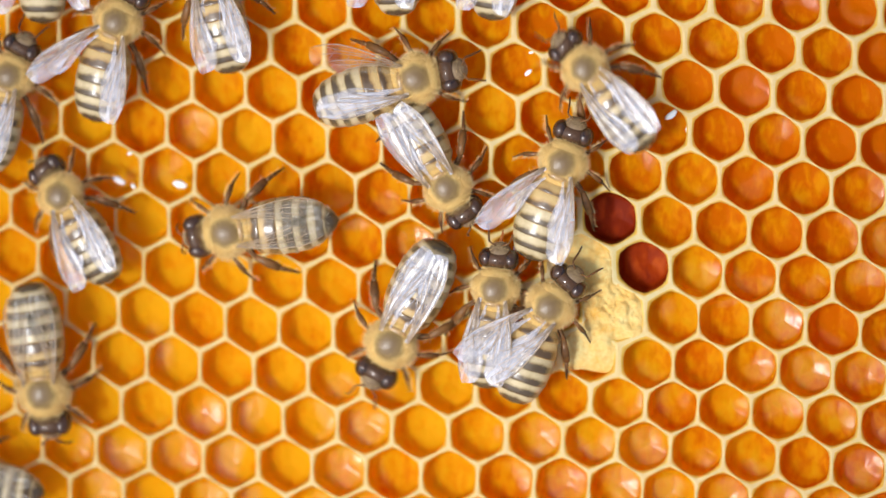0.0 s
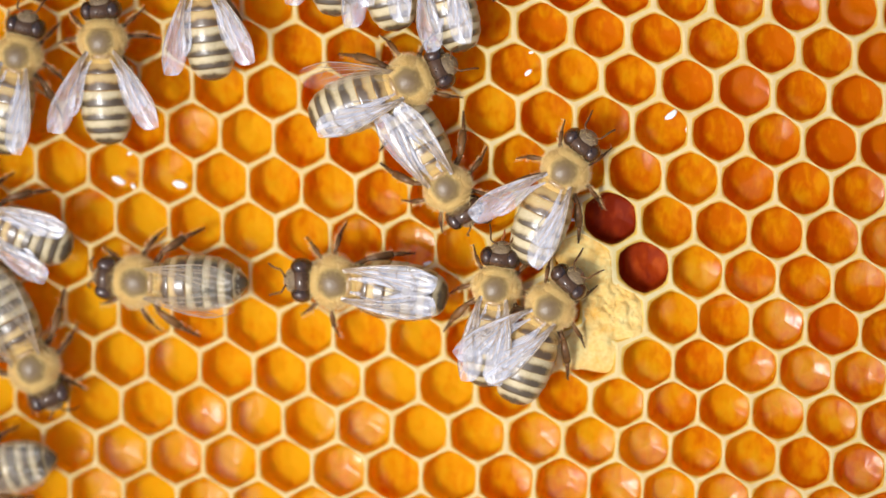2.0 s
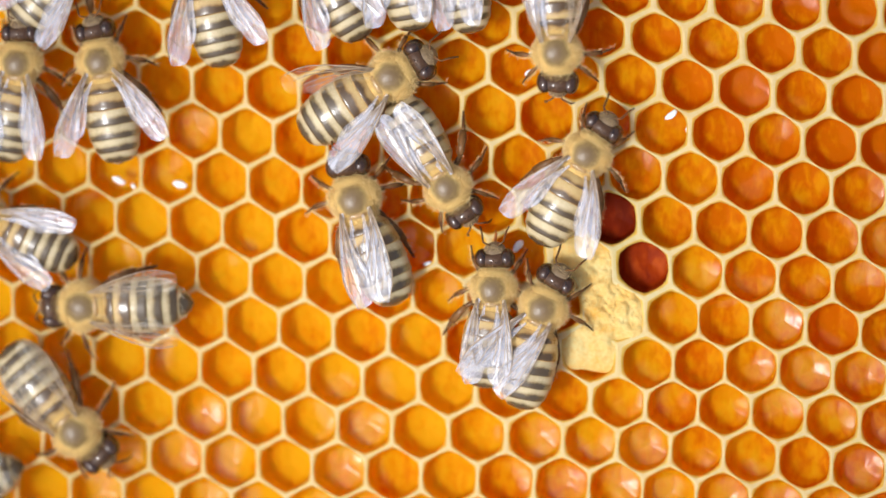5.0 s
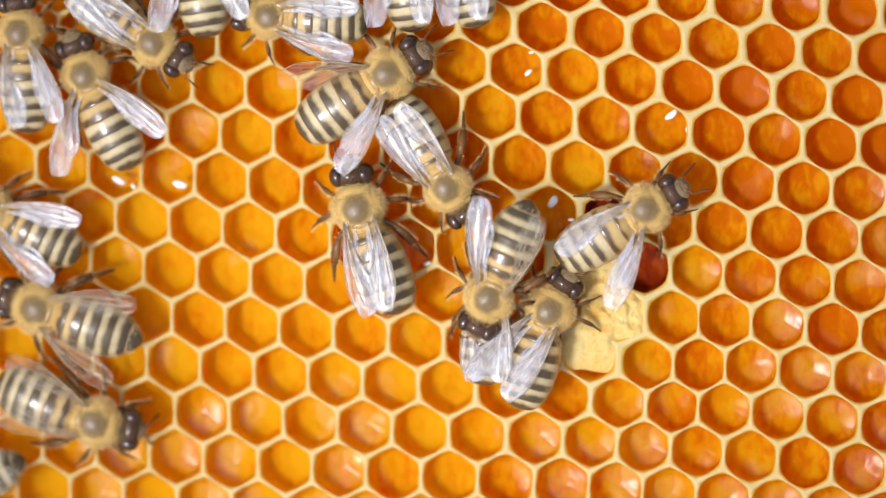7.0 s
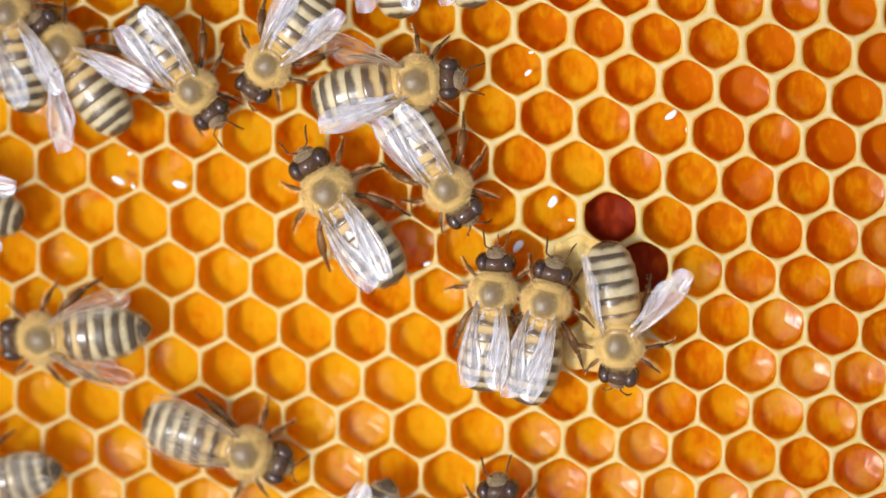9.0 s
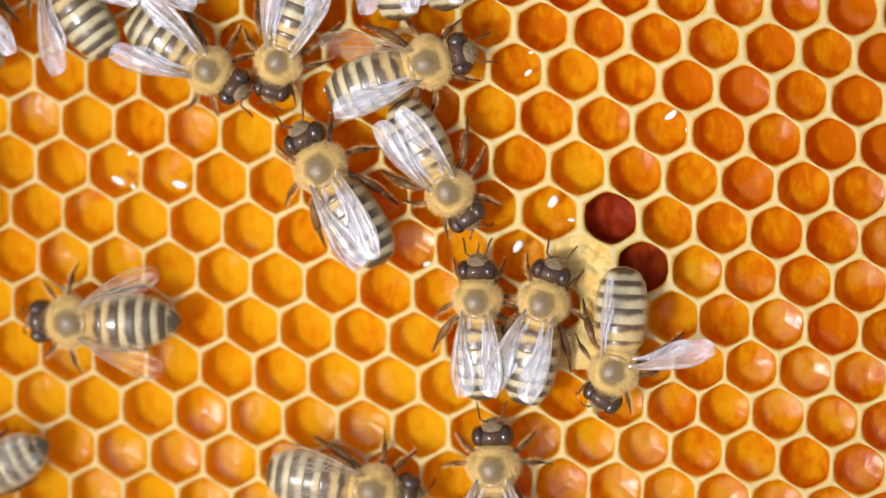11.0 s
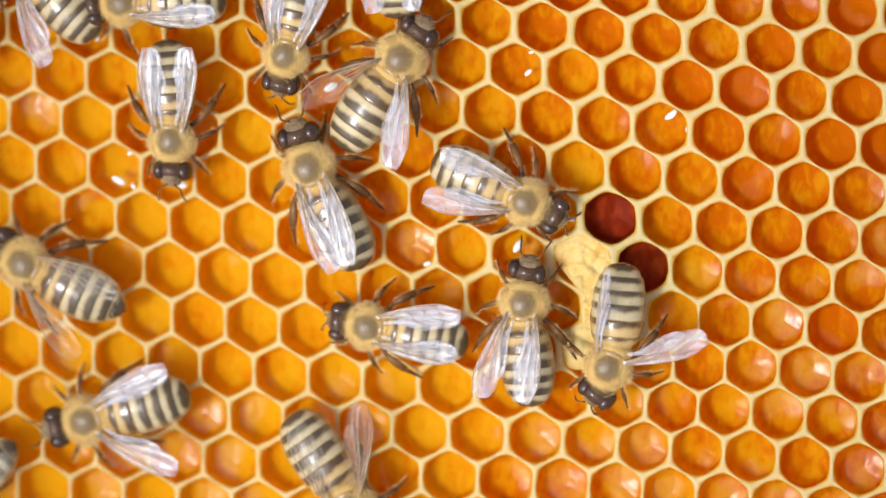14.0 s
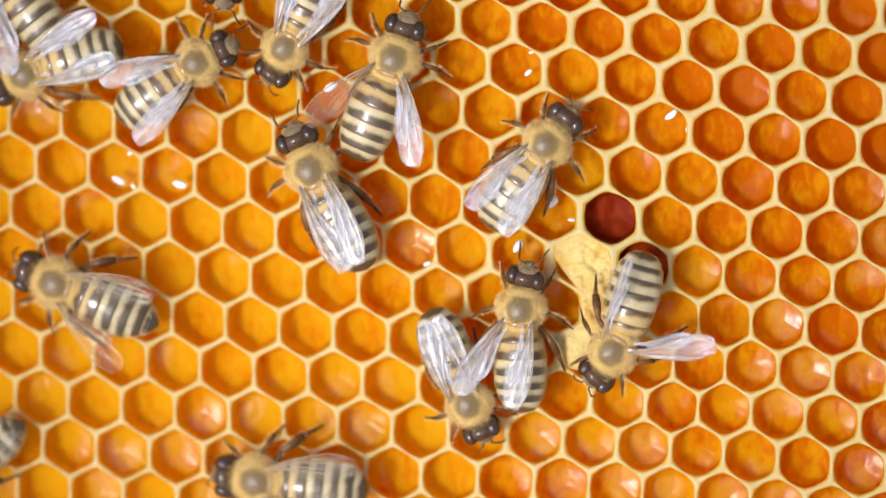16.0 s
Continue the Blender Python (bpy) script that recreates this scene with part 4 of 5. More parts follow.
    walk(part_of(bees['pair_upper'], 'head'), [
        (0, turn(HEAD, -5)), (0.5, turn(HEAD, -2)), (1, turn(HEAD, -1)), (1.5, turn(HEAD, 2)),
        (2, turn(HEAD, 1)), (2.5, turn(HEAD, -5)), (3, turn(HEAD, -5)), (3.5, turn(HEAD, -4)),
        (4, turn(HEAD, -3)), (6.5, turn(HEAD, 0)), (7, turn(HEAD, -1)), (7.5, turn(HEAD, 2)),
        (8, turn(HEAD, -4)), (8.5, turn(HEAD, -2)), (9, turn(HEAD, -8)), (11.5, turn(HEAD, -3)),
        (12, turn(HEAD, 5)), (12.5, turn(HEAD, 0)), (13, turn(HEAD, -2)), (13.5, turn(HEAD, -2)),
        (14, turn(HEAD, 1)), (14.5, turn(HEAD, 0)), (15, turn(HEAD, 7)), (15.5, turn(HEAD, 1)),
        (16, turn(HEAD, 3)),
    ])
    crawl(bees['pair_lower'], [
        (0, at(0.8, 6.3, -58)), (2, at(0.8, 6.3, -58)), (4, at(0.8, 6.3, -58)), (6.5, at(0.8, 6.3, -58)),
        (8.5, at(0.8, 6.3, -58)), (9, at(0.8, 6.3, -58)), (11.5, at(1.0, 5.9, -57)), (12, at(0.9, 6.2, -54)),
        (12.5, at(1.7, 6.3, -51)), (13, at(4.0, 7.7, -28)), (13.5, at(6.2, 7.5, -15)), (14, at(8.4, 5.0, -26)),
        (14.5, at(9.3, 4.5, -28)), (15, at(12.1, 5.2, -4)), (15.5, at(11.2, 7.6, 24)), (16, at(10.4, 10.5, 54)),
    ])
    walk(part_of(bees['pair_lower'], 'abdomen'), [
        (0, turn(ABDOMEN, -1)), (2, turn(ABDOMEN, -1)), (4, turn(ABDOMEN, -1)), (6.5, turn(ABDOMEN, -1)),
        (8.5, turn(ABDOMEN, -1)), (9, turn(ABDOMEN, -1)), (11.5, turn(ABDOMEN, -2)), (12, turn(ABDOMEN, -2)),
        (12.5, turn(ABDOMEN, -4)), (13, turn(ABDOMEN, -3)), (13.5, turn(ABDOMEN, -6)), (14, turn(ABDOMEN, 3)),
        (14.5, turn(ABDOMEN, -1)), (15, turn(ABDOMEN, 2)), (15.5, turn(ABDOMEN, 2)), (16, turn(ABDOMEN, 1)),
    ])
    walk(part_of(bees['pair_lower'], 'head'), [
        (0, nod(2)), (2, nod(2)), (4, nod(2)), (6.5, nod(2)),
        (8.5, nod(2)), (9, nod(2)), (11.5, nod(2)), (12, nod(2)),
        (12.5, nod(5)), (13, nod(4)), (13.5, nod(8)), (14, nod(-4)),
        (14.5, nod(2)), (15, nod(-3)), (15.5, nod(-2)), (16, nod(-1)),
    ])
    crawl(bees['centre'], [
        (0, at(12.0, 8.7, 71)), (0.5, at(11.7, 8.4, 73)), (1, at(11.7, 8.4, 73)), (1.5, at(11.8, 8.2, 69)),
        (2, at(12.2, 7.9, 60)), (2.5, at(11.9, 8.0, 67)), (3, at(11.8, 10.3, 77)), (3.5, at(12.4, 12.7, 83)),
        (4, at(12.5, 11.7, 82)), (4.8, at(13.4, 10.1, 68)), (5.6, at(18.4, 7.3, 32, 1)), (6.5, at(20.6, 4.3, 13, 1)),
        (7, at(20.1, 4.5, 31, 1)), (7.5, at(19.0, 3.6, 7, 1)), (8, at(20.0, 0.6, -14, 1)), (8.5, at(18.6, -5.1, -64, 1)),
        (9, at(17.6, -8.6, -89, 0.9)), (11.5, at(17.1, -11.1, -108, 0.9)), (12, at(18.6, -9.7, -78, 0.9)), (12.5, at(18.3, -6.8, -75, 0.9)),
        (13, at(18.4, -7.1, -75, 0.9)), (13.5, at(18.1, -9.6, -91, 0.9)), (14, at(16.6, -10.7, -109, 0.9)), (14.5, at(16.4, -12.8, -109, 0.9)),
        (15, at(18.9, -8.9, -67, 0.9)), (15.5, at(17.5, -11.0, -108, 0.9)), (16, at(17.0, -9.2, -119, 0.9)),
    ])
    walk(part_of(bees['centre'], 'abdomen'), [
        (0, turn(ABDOMEN, -1)), (0.5, turn(ABDOMEN, 2)), (1, turn(ABDOMEN, 2)), (1.5, turn(ABDOMEN, 5)),
        (2, turn(ABDOMEN, 8)), (2.5, turn(ABDOMEN, 4)), (3, turn(ABDOMEN, 2)), (3.5, turn(ABDOMEN, -0)),
        (4, turn(ABDOMEN, 0)), (4.8, turn(ABDOMEN, 2)), (5.6, turn(ABDOMEN, 1)), (6.5, turn(ABDOMEN, -0)),
        (7, turn(ABDOMEN, 1)), (7.5, turn(ABDOMEN, 7)), (8, turn(ABDOMEN, 8)), (8.5, turn(ABDOMEN, 10)),
        (9, turn(ABDOMEN, 9)), (11.5, turn(ABDOMEN, 16)), (12, turn(ABDOMEN, 5)), (12.5, turn(ABDOMEN, 10)),
        (13, turn(ABDOMEN, 9)), (13.5, turn(ABDOMEN, 8)), (14, turn(ABDOMEN, 14)), (14.5, turn(ABDOMEN, 17)),
        (15, turn(ABDOMEN, 1)), (15.5, turn(ABDOMEN, 14)), (16, turn(ABDOMEN, 13)),
    ])
    walk(part_of(bees['centre'], 'head'), [
        (0, turn(HEAD, 1)), (0.5, turn(HEAD, -3)), (1, turn(HEAD, -3)), (1.5, turn(HEAD, -6)),
        (2, turn(HEAD, -10)), (2.5, turn(HEAD, -5)), (3, turn(HEAD, -2)), (3.5, turn(HEAD, 0)),
        (4, turn(HEAD, -0)), (4.8, turn(HEAD, -3)), (5.6, turn(HEAD, -1)), (6.5, turn(HEAD, 0)),
        (7, turn(HEAD, -1)), (7.5, turn(HEAD, -8)), (8, turn(HEAD, -10)), (8.5, nod(-12)),
        (9, nod(-11)), (11.5, nod(-19)), (12, nod(-6)), (12.5, nod(-13)),
        (13, nod(-11)), (13.5, nod(-10)), (14, nod(-18)), (14.5, nod(-20)),
        (15, nod(-2)), (15.5, nod(-17)), (16, nod(-16)),
    ])
    crawl(bees['cluster_left'], [
        (0, at(5.5, -3.6, 84)), (0.5, at(5.5, -3.5, 83)), (2.5, at(5.6, -3.5, 83)), (4, at(5.5, -3.5, 84)),
        (6.5, at(5.1, -3.8, 90)), (7.5, at(5.1, -2.8, 88)), (8, at(5.8, -4.2, 88)), (8.5, at(5.4, -4.2, 84)),
        (9, at(5.3, -4.0, 85)), (11.5, at(3.6, -5.5, 92)), (12, at(4.1, -6.4, 86)), (12.5, at(4.0, -5.5, 85)),
        (13, at(2.2, -5.3, 98)), (13.5, at(-1.0, -6.3, 141)), (14, at(-6.9, -7.4, 172)), (14.5, at(-10.2, -8.1, 182)),
        (15, at(-3.9, -8.9, 217)), (15.5, at(0.8, -13.1, 280)), (16, at(2.9, -14.7, 293)),
    ])
    walk(part_of(bees['cluster_left'], 'abdomen'), [
        (0, turn(ABDOMEN, -1)), (0.5, turn(ABDOMEN, -2)), (2.5, turn(ABDOMEN, -1)), (4, turn(ABDOMEN, -2)),
        (6.5, turn(ABDOMEN, -7)), (7.5, turn(ABDOMEN, -6)), (8, turn(ABDOMEN, -5)), (8.5, turn(ABDOMEN, -1)),
        (9, turn(ABDOMEN, -3)), (11.5, turn(ABDOMEN, 1)), (12, turn(ABDOMEN, 1)), (12.5, turn(ABDOMEN, 0)),
        (13, turn(ABDOMEN, -2)), (13.5, turn(ABDOMEN, -10)), (14, turn(ABDOMEN, -2)), (14.5, turn(ABDOMEN, -2)),
        (15, turn(ABDOMEN, -9)), (15.5, turn(ABDOMEN, -9)), (16, turn(ABDOMEN, -0)),
    ])
    walk(part_of(bees['cluster_left'], 'head'), [
        (0, turn(HEAD, 1)), (0.5, turn(HEAD, 2)), (2.5, turn(HEAD, 1)), (4, turn(HEAD, 2)),
        (6.5, turn(HEAD, 8)), (7.5, turn(HEAD, 7)), (8, turn(HEAD, 7)), (8.5, turn(HEAD, 2)),
        (9, turn(HEAD, 4)), (11.5, turn(HEAD, -1)), (12, turn(HEAD, -1)), (12.5, turn(HEAD, -0)),
        (13, turn(HEAD, 2)), (13.5, turn(HEAD, 13)), (14, nod(3)), (14.5, nod(2)),
        (15, nod(11)), (15.5, nod(11)), (16, nod(0)),
    ])
    crawl(bees['cluster_right'], [
        (0, at(10.8, -5.2, 59)), (0.5, at(10.7, -5.5, 58)), (1, at(11.0, -5.5, 56)), (2, at(10.8, -5.3, 58)),
        (2.5, at(10.7, -5.3, 58)), (3, at(10.4, -5.4, 61)), (3.5, at(10.0, -5.3, 72)), (4, at(10.0, -5.3, 72)),
        (6.5, at(10.6, -5.6, 64)), (7, at(10.8, -5.6, 65)), (7.5, at(11.0, -6.4, 70)), (8, at(11.0, -4.9, 76)),
        (8.5, at(10.4, -5.0, 78)), (9, at(10.4, -4.9, 78)), (11.5, at(9.9, -4.9, 74)), (12, at(9.6, -4.8, 70)),
        (12.5, at(9.4, -4.9, 76)), (13, at(9.1, -5.3, 78)), (13.5, at(9.5, -5.3, 81)), (14, at(8.3, -4.9, 87)),
        (14.5, at(7.7, -5.0, 89)), (15, at(8.0, -5.5, 86)), (15.5, at(8.0, -5.5, 84)), (16, at(8.0, -5.5, 84)),
    ])
    walk(part_of(bees['cluster_right'], 'abdomen'), [
        (0, turn(ABDOMEN, 11)), (0.5, turn(ABDOMEN, 14)), (1, turn(ABDOMEN, 11)), (2, turn(ABDOMEN, 12)),
        (2.5, turn(ABDOMEN, 13)), (3, turn(ABDOMEN, 12)), (3.5, turn(ABDOMEN, 10)), (4, turn(ABDOMEN, 10)),
        (6.5, turn(ABDOMEN, 8)), (7, turn(ABDOMEN, 9)), (7.5, turn(ABDOMEN, 0)), (8, turn(ABDOMEN, 0)),
        (8.5, turn(ABDOMEN, 3)), (9, turn(ABDOMEN, 1)), (11.5, turn(ABDOMEN, 6)), (12, turn(ABDOMEN, 11)),
        (12.5, turn(ABDOMEN, 10)), (13, turn(ABDOMEN, 11)), (13.5, turn(ABDOMEN, 8)), (14, turn(ABDOMEN, 8)),
        (14.5, turn(ABDOMEN, 6)), (15, turn(ABDOMEN, 7)), (15.5, turn(ABDOMEN, 6)), (16, turn(ABDOMEN, 7)),
    ])
    walk(part_of(bees['cluster_right'], 'head'), [
        (0, turn(HEAD, -14)), (0.5, turn(HEAD, -17)), (1, turn(HEAD, -13)), (2, turn(HEAD, -14)),
        (2.5, turn(HEAD, -15)), (3, turn(HEAD, -14)), (3.5, turn(HEAD, -13)), (4, turn(HEAD, -12)),
        (6.5, turn(HEAD, -9)), (7, turn(HEAD, -10)), (7.5, turn(HEAD, -1)), (8, turn(HEAD, -0)),
        (8.5, turn(HEAD, -3)), (9, turn(HEAD, -2)), (11.5, turn(HEAD, -7)), (12, turn(HEAD, -14)),
        (12.5, turn(HEAD, -12)), (13, turn(HEAD, -13)), (13.5, turn(HEAD, -9)), (14, turn(HEAD, -10)),
        (14.5, turn(HEAD, -7)), (15, turn(HEAD, -8)), (15.5, turn(HEAD, -8)), (16, turn(HEAD, -8)),
    ])
    crawl(bees['wanderer'], [
        (0, at(-4.6, -8.9, -117)), (0.5, at(0.0, -9.9, -74)), (1, at(-2.9, -8.4, -118)), (1.5, at(-8.8, -4.2, -180)),
        (2, at(-10.1, -3.1, -184)), (2.5, at(-9.4, 1.7, -222)), (3, at(-8.8, 5.0, -251)), (3.5, at(-8.8, 5.2, -248)),
        (4, at(-8.3, 5.1, -254)), (6.5, at(-8.0, 4.4, -255)), (7, at(-7.8, 4.1, -255)), (7.5, at(-8.3, 4.4, -247)),
        (8, at(-10.6, 5.8, -234)), (8.5, at(-11.3, 5.7, -230)), (9, at(-10.8, 5.6, -235)), (11.5, at(-12.1, 8.5, -239)),
        (12, at(-13.8, 8.7, -229)), (12.5, at(-13.5, 8.4, -231)), (13, at(-13.5, 8.1, -230)), (13.5, at(-13.2, 8.1, -234)),
        (14, at(-12.6, 8.0, -248)), (14.5, at(-12.0, 7.4, -250)), (15, at(-12.5, 7.8, -240)), (15.5, at(-12.4, 7.7, -242)),
        (16, at(-12.4, 7.8, -243)),
    ])
    walk(part_of(bees['wanderer'], 'abdomen'), [
        (0, turn(ABDOMEN, 1)), (0.5, turn(ABDOMEN, -2)), (1, turn(ABDOMEN, 4)), (1.5, turn(ABDOMEN, 8)),
        (2, turn(ABDOMEN, -4)), (2.5, turn(ABDOMEN, 3)), (3, turn(ABDOMEN, 9)), (3.5, turn(ABDOMEN, 5)),
        (4, turn(ABDOMEN, 7)), (6.5, turn(ABDOMEN, 7)), (7, turn(ABDOMEN, 7)), (7.5, turn(ABDOMEN, 3)),
        (8, turn(ABDOMEN, 2)), (8.5, turn(ABDOMEN, 1)), (9, turn(ABDOMEN, 2)), (11.5, turn(ABDOMEN, 2)),
        (12, turn(ABDOMEN, 1)), (12.5, turn(ABDOMEN, 1)), (13, turn(ABDOMEN, 3)), (13.5, turn(ABDOMEN, 2)),
        (14, turn(ABDOMEN, 6)), (14.5, turn(ABDOMEN, 7)), (15, turn(ABDOMEN, 3)), (15.5, turn(ABDOMEN, 3)),
        (16, turn(ABDOMEN, 2)),
    ])
    walk(part_of(bees['wanderer'], 'head'), [
        (0, turn(HEAD, -1)), (0.5, turn(HEAD, 2)), (1, turn(HEAD, -5)), (1.5, turn(HEAD, -10)),
        (2, turn(HEAD, 5)), (2.5, turn(HEAD, -4)), (3, turn(HEAD, -10)), (3.5, turn(HEAD, -6)),
        (4, turn(HEAD, -8)), (6.5, turn(HEAD, -9)), (7, turn(HEAD, -8)), (7.5, turn(HEAD, -3)),
        (8, turn(HEAD, -3)), (8.5, turn(HEAD, -1)), (9, turn(HEAD, -3)), (11.5, turn(HEAD, -2)),
        (12, turn(HEAD, -1)), (12.5, turn(HEAD, -1)), (13, turn(HEAD, -4)), (13.5, turn(HEAD, -3)),
        (14, turn(HEAD, -7)), (14.5, turn(HEAD, -9)), (15, turn(HEAD, -4)), (15.5, turn(HEAD, -3)),
        (16, turn(HEAD, -3)),
    ])
    crawl(bees['crosser'], [
        (0, at(-20.7, 1.7, -171)), (0.5, at(-19.6, -2.5, -141)), (1, at(-23.4, -5.2, -150)), (1.5, at(-27.1, -3.5, -184)),
        (2, at(-29.7, -3.3, -183)), (2.5, at(-31.7, -4.0, -180)), (3, at(-31.7, -4.5, -180)), (3.5, at(-31.5, -4.3, -180)),
        (4, at(-31.8, -6.1, -165)), (6.5, at(-39.9, -5.3, -199)), (7, at(-39.8, -6.1, -196)), (7.5, at(-39.4, -5.8, -195)),
        (8, at(-39.1, -6.1, -192)), (8.5, at(-39.4, -8.1, -178)), (9, at(-39.4, -9.1, -175)), (11.5, at(-36.1, -7.2, -179)),
        (12, at(-36.4, -8.5, -168)), (12.5, at(-36.1, -7.3, -179)), (13, at(-37.4, -5.5, -192)), (13.5, at(-39.9, -3.0, -203)),
        (14, at(-41.0, -1.7, -208)), (14.5, at(-40.5, -2.1, -205)), (15, at(-38.8, -2.5, -214)), (15.5, at(-38.2, -3.6, -207)),
        (16, at(-37.9, -3.6, -200)),
    ])
    walk(part_of(bees['crosser'], 'abdomen'), [
        (0, turn(ABDOMEN, -3)), (0.5, turn(ABDOMEN, -4)), (1, turn(ABDOMEN, 4)), (1.5, turn(ABDOMEN, 6)),
        (2, turn(ABDOMEN, 3)), (2.5, turn(ABDOMEN, 1)), (3, turn(ABDOMEN, 1)), (3.5, turn(ABDOMEN, 1)),
        (4, turn(ABDOMEN, -2)), (6.5, turn(ABDOMEN, 0)), (7, turn(ABDOMEN, -2)), (7.5, turn(ABDOMEN, -4)),
        (8, turn(ABDOMEN, -4)), (8.5, turn(ABDOMEN, 0)), (9, turn(ABDOMEN, 1)), (11.5, turn(ABDOMEN, -2)),
        (12, turn(ABDOMEN, -4)), (12.5, turn(ABDOMEN, -2)), (13, turn(ABDOMEN, 1)), (13.5, turn(ABDOMEN, -0)),
        (14, turn(ABDOMEN, 3)), (14.5, turn(ABDOMEN, -0)), (15, turn(ABDOMEN, 3)), (15.5, turn(ABDOMEN, 4)),
        (16, turn(ABDOMEN, -3)),
    ])
    walk(part_of(bees['crosser'], 'head'), [
        (0, nod(4)), (0.5, nod(5)), (1, nod(-5)), (1.5, nod(-7)),
        (2, nod(-3)), (2.5, nod(-2)), (3, nod(-2)), (3.5, nod(-1)),
        (4, nod(2)), (6.5, nod(-0)), (7, nod(2)), (7.5, nod(5)),
        (8, nod(4)), (8.5, nod(-1)), (9, nod(-1)), (11.5, nod(3)),
        (12, nod(5)), (12.5, nod(3)), (13, nod(-2)), (13.5, nod(0)),
        (14, nod(-3)), (14.5, nod(0)), (15, nod(-4)), (15.5, nod(-4)),
        (16, nod(4)),
    ])
    crawl(bees['left_walker'], [
        (0, at(-37.4, 5.0, 123)), (0.5, at(-39.9, 2.2, 142)), (1, at(-43.1, 2.9, 149)), (1.5, at(-45.4, 2.9, 156)),
        (2, at(-45.7, 3.0, 158)), (2.5, at(-45.5, 2.8, 158)), (3, at(-45.0, 2.5, 156)), (3.5, at(-45.8, 2.7, 157)),
        (4, at(-45.8, 2.7, 157)), (6.5, at(-43.4, 2.9, 152)), (7, at(-44.4, 3.4, 153)), (7.5, at(-48.8, 3.1, 157)),
        (8, at(-49.9, 4.2, 161)), (8.5, at(-52.2, 5.6, 164)), (9, at(-50.8, 5.0, 164)), (11.5, at(-56.5, 5.2, 170)),
        (16, at(-56.5, 5.2, 170)),
    ])
    walk(part_of(bees['left_walker'], 'abdomen'), [
        (0, turn(ABDOMEN, -5)), (0.5, turn(ABDOMEN, 1)), (1, turn(ABDOMEN, -0)), (1.5, turn(ABDOMEN, 1)),
        (2, turn(ABDOMEN, 1)), (2.5, turn(ABDOMEN, 2)), (3, turn(ABDOMEN, 1)), (3.5, turn(ABDOMEN, 1)),
        (4, turn(ABDOMEN, 1)), (6.5, turn(ABDOMEN, -2)), (7, turn(ABDOMEN, 1)), (7.5, turn(ABDOMEN, 0)),
        (8, turn(ABDOMEN, -2)), (8.5, turn(ABDOMEN, 1)), (9, turn(ABDOMEN, 1)), (11.5, turn(ABDOMEN, -1)),
        (16, turn(ABDOMEN, -1)),
    ])
    walk(part_of(bees['left_walker'], 'head'), [
        (0, nod(6)), (0.5, nod(-1)), (1, nod(0)), (1.5, nod(-2)),
        (2, nod(-2)), (2.5, nod(-2)), (3, nod(-1)), (3.5, nod(-1)),
        (4, nod(-1)), (6.5, nod(2)), (7, nod(-1)), (7.5, nod(-0)),
        (8, nod(2)), (8.5, nod(-1)), (9, nod(-1)), (11.5, nod(1)),
        (16, nod(1)),
    ])
    crawl(bees['lower_walker'], [
        (0, at(-39.3, -14.4, -83)), (0.5, at(-38.0, -13.5, -61)), (1, at(-41.9, -13.6, -103)), (1.5, at(-41.9, -12.5, -96)),
        (2, at(-40.3, -11.9, -64)), (2.5, at(-38.1, -10.4, -38)), (3, at(-37.6, -12.2, -40)), (3.5, at(-37.3, -15.7, -47)),
        (4, at(-35.8, -17.1, -48)), (6.5, at(-36.7, -18.8, -36)), (7, at(-34.1, -17.3, -15)), (7.5, at(-32.8, -15.7, 3)),
        (8, at(-29.9, -15.2, 3)), (8.5, at(-25.3, -17.2, -13)), (9, at(-19.1, -20.0, -19)), (11.5, at(-6.1, -23.5, 1)),
        (12, at(-6.4, -23.6, 10)), (12.5, at(-6.7, -24.6, -28)), (13, at(-7.2, -24.6, -30)), (13.5, at(-7.1, -23.9, -29)),
        (14, at(-8.6, -25.2, -64)), (14.5, at(-10.3, -26.6, -87)), (15, at(-10.3, -26.3, -109)), (15.5, at(-11.1, -26.1, -134)),
        (16, at(-17.9, -22.7, -184)),
    ])
    walk(part_of(bees['lower_walker'], 'abdomen'), [
        (0, turn(ABDOMEN, 2)), (0.5, turn(ABDOMEN, -0)), (1, turn(ABDOMEN, 5)), (1.5, turn(ABDOMEN, 7)),
        (2, turn(ABDOMEN, 3)), (2.5, turn(ABDOMEN, 3)), (3, turn(ABDOMEN, 3)), (3.5, turn(ABDOMEN, -1)),
        (4, turn(ABDOMEN, -2)), (6.5, turn(ABDOMEN, -3)), (7, turn(ABDOMEN, -6)), (7.5, turn(ABDOMEN, 2)),
        (8, turn(ABDOMEN, -2)), (8.5, turn(ABDOMEN, 1)), (9, turn(ABDOMEN, 3)), (11.5, turn(ABDOMEN, -2)),
        (12, turn(ABDOMEN, -5)), (12.5, turn(ABDOMEN, 8)), (13, turn(ABDOMEN, 10)), (13.5, turn(ABDOMEN, 7)),
        (14, turn(ABDOMEN, 10)), (14.5, turn(ABDOMEN, 4)), (15, turn(ABDOMEN, 2)), (15.5, turn(ABDOMEN, 0)),
        (16, turn(ABDOMEN, -1)),
    ])
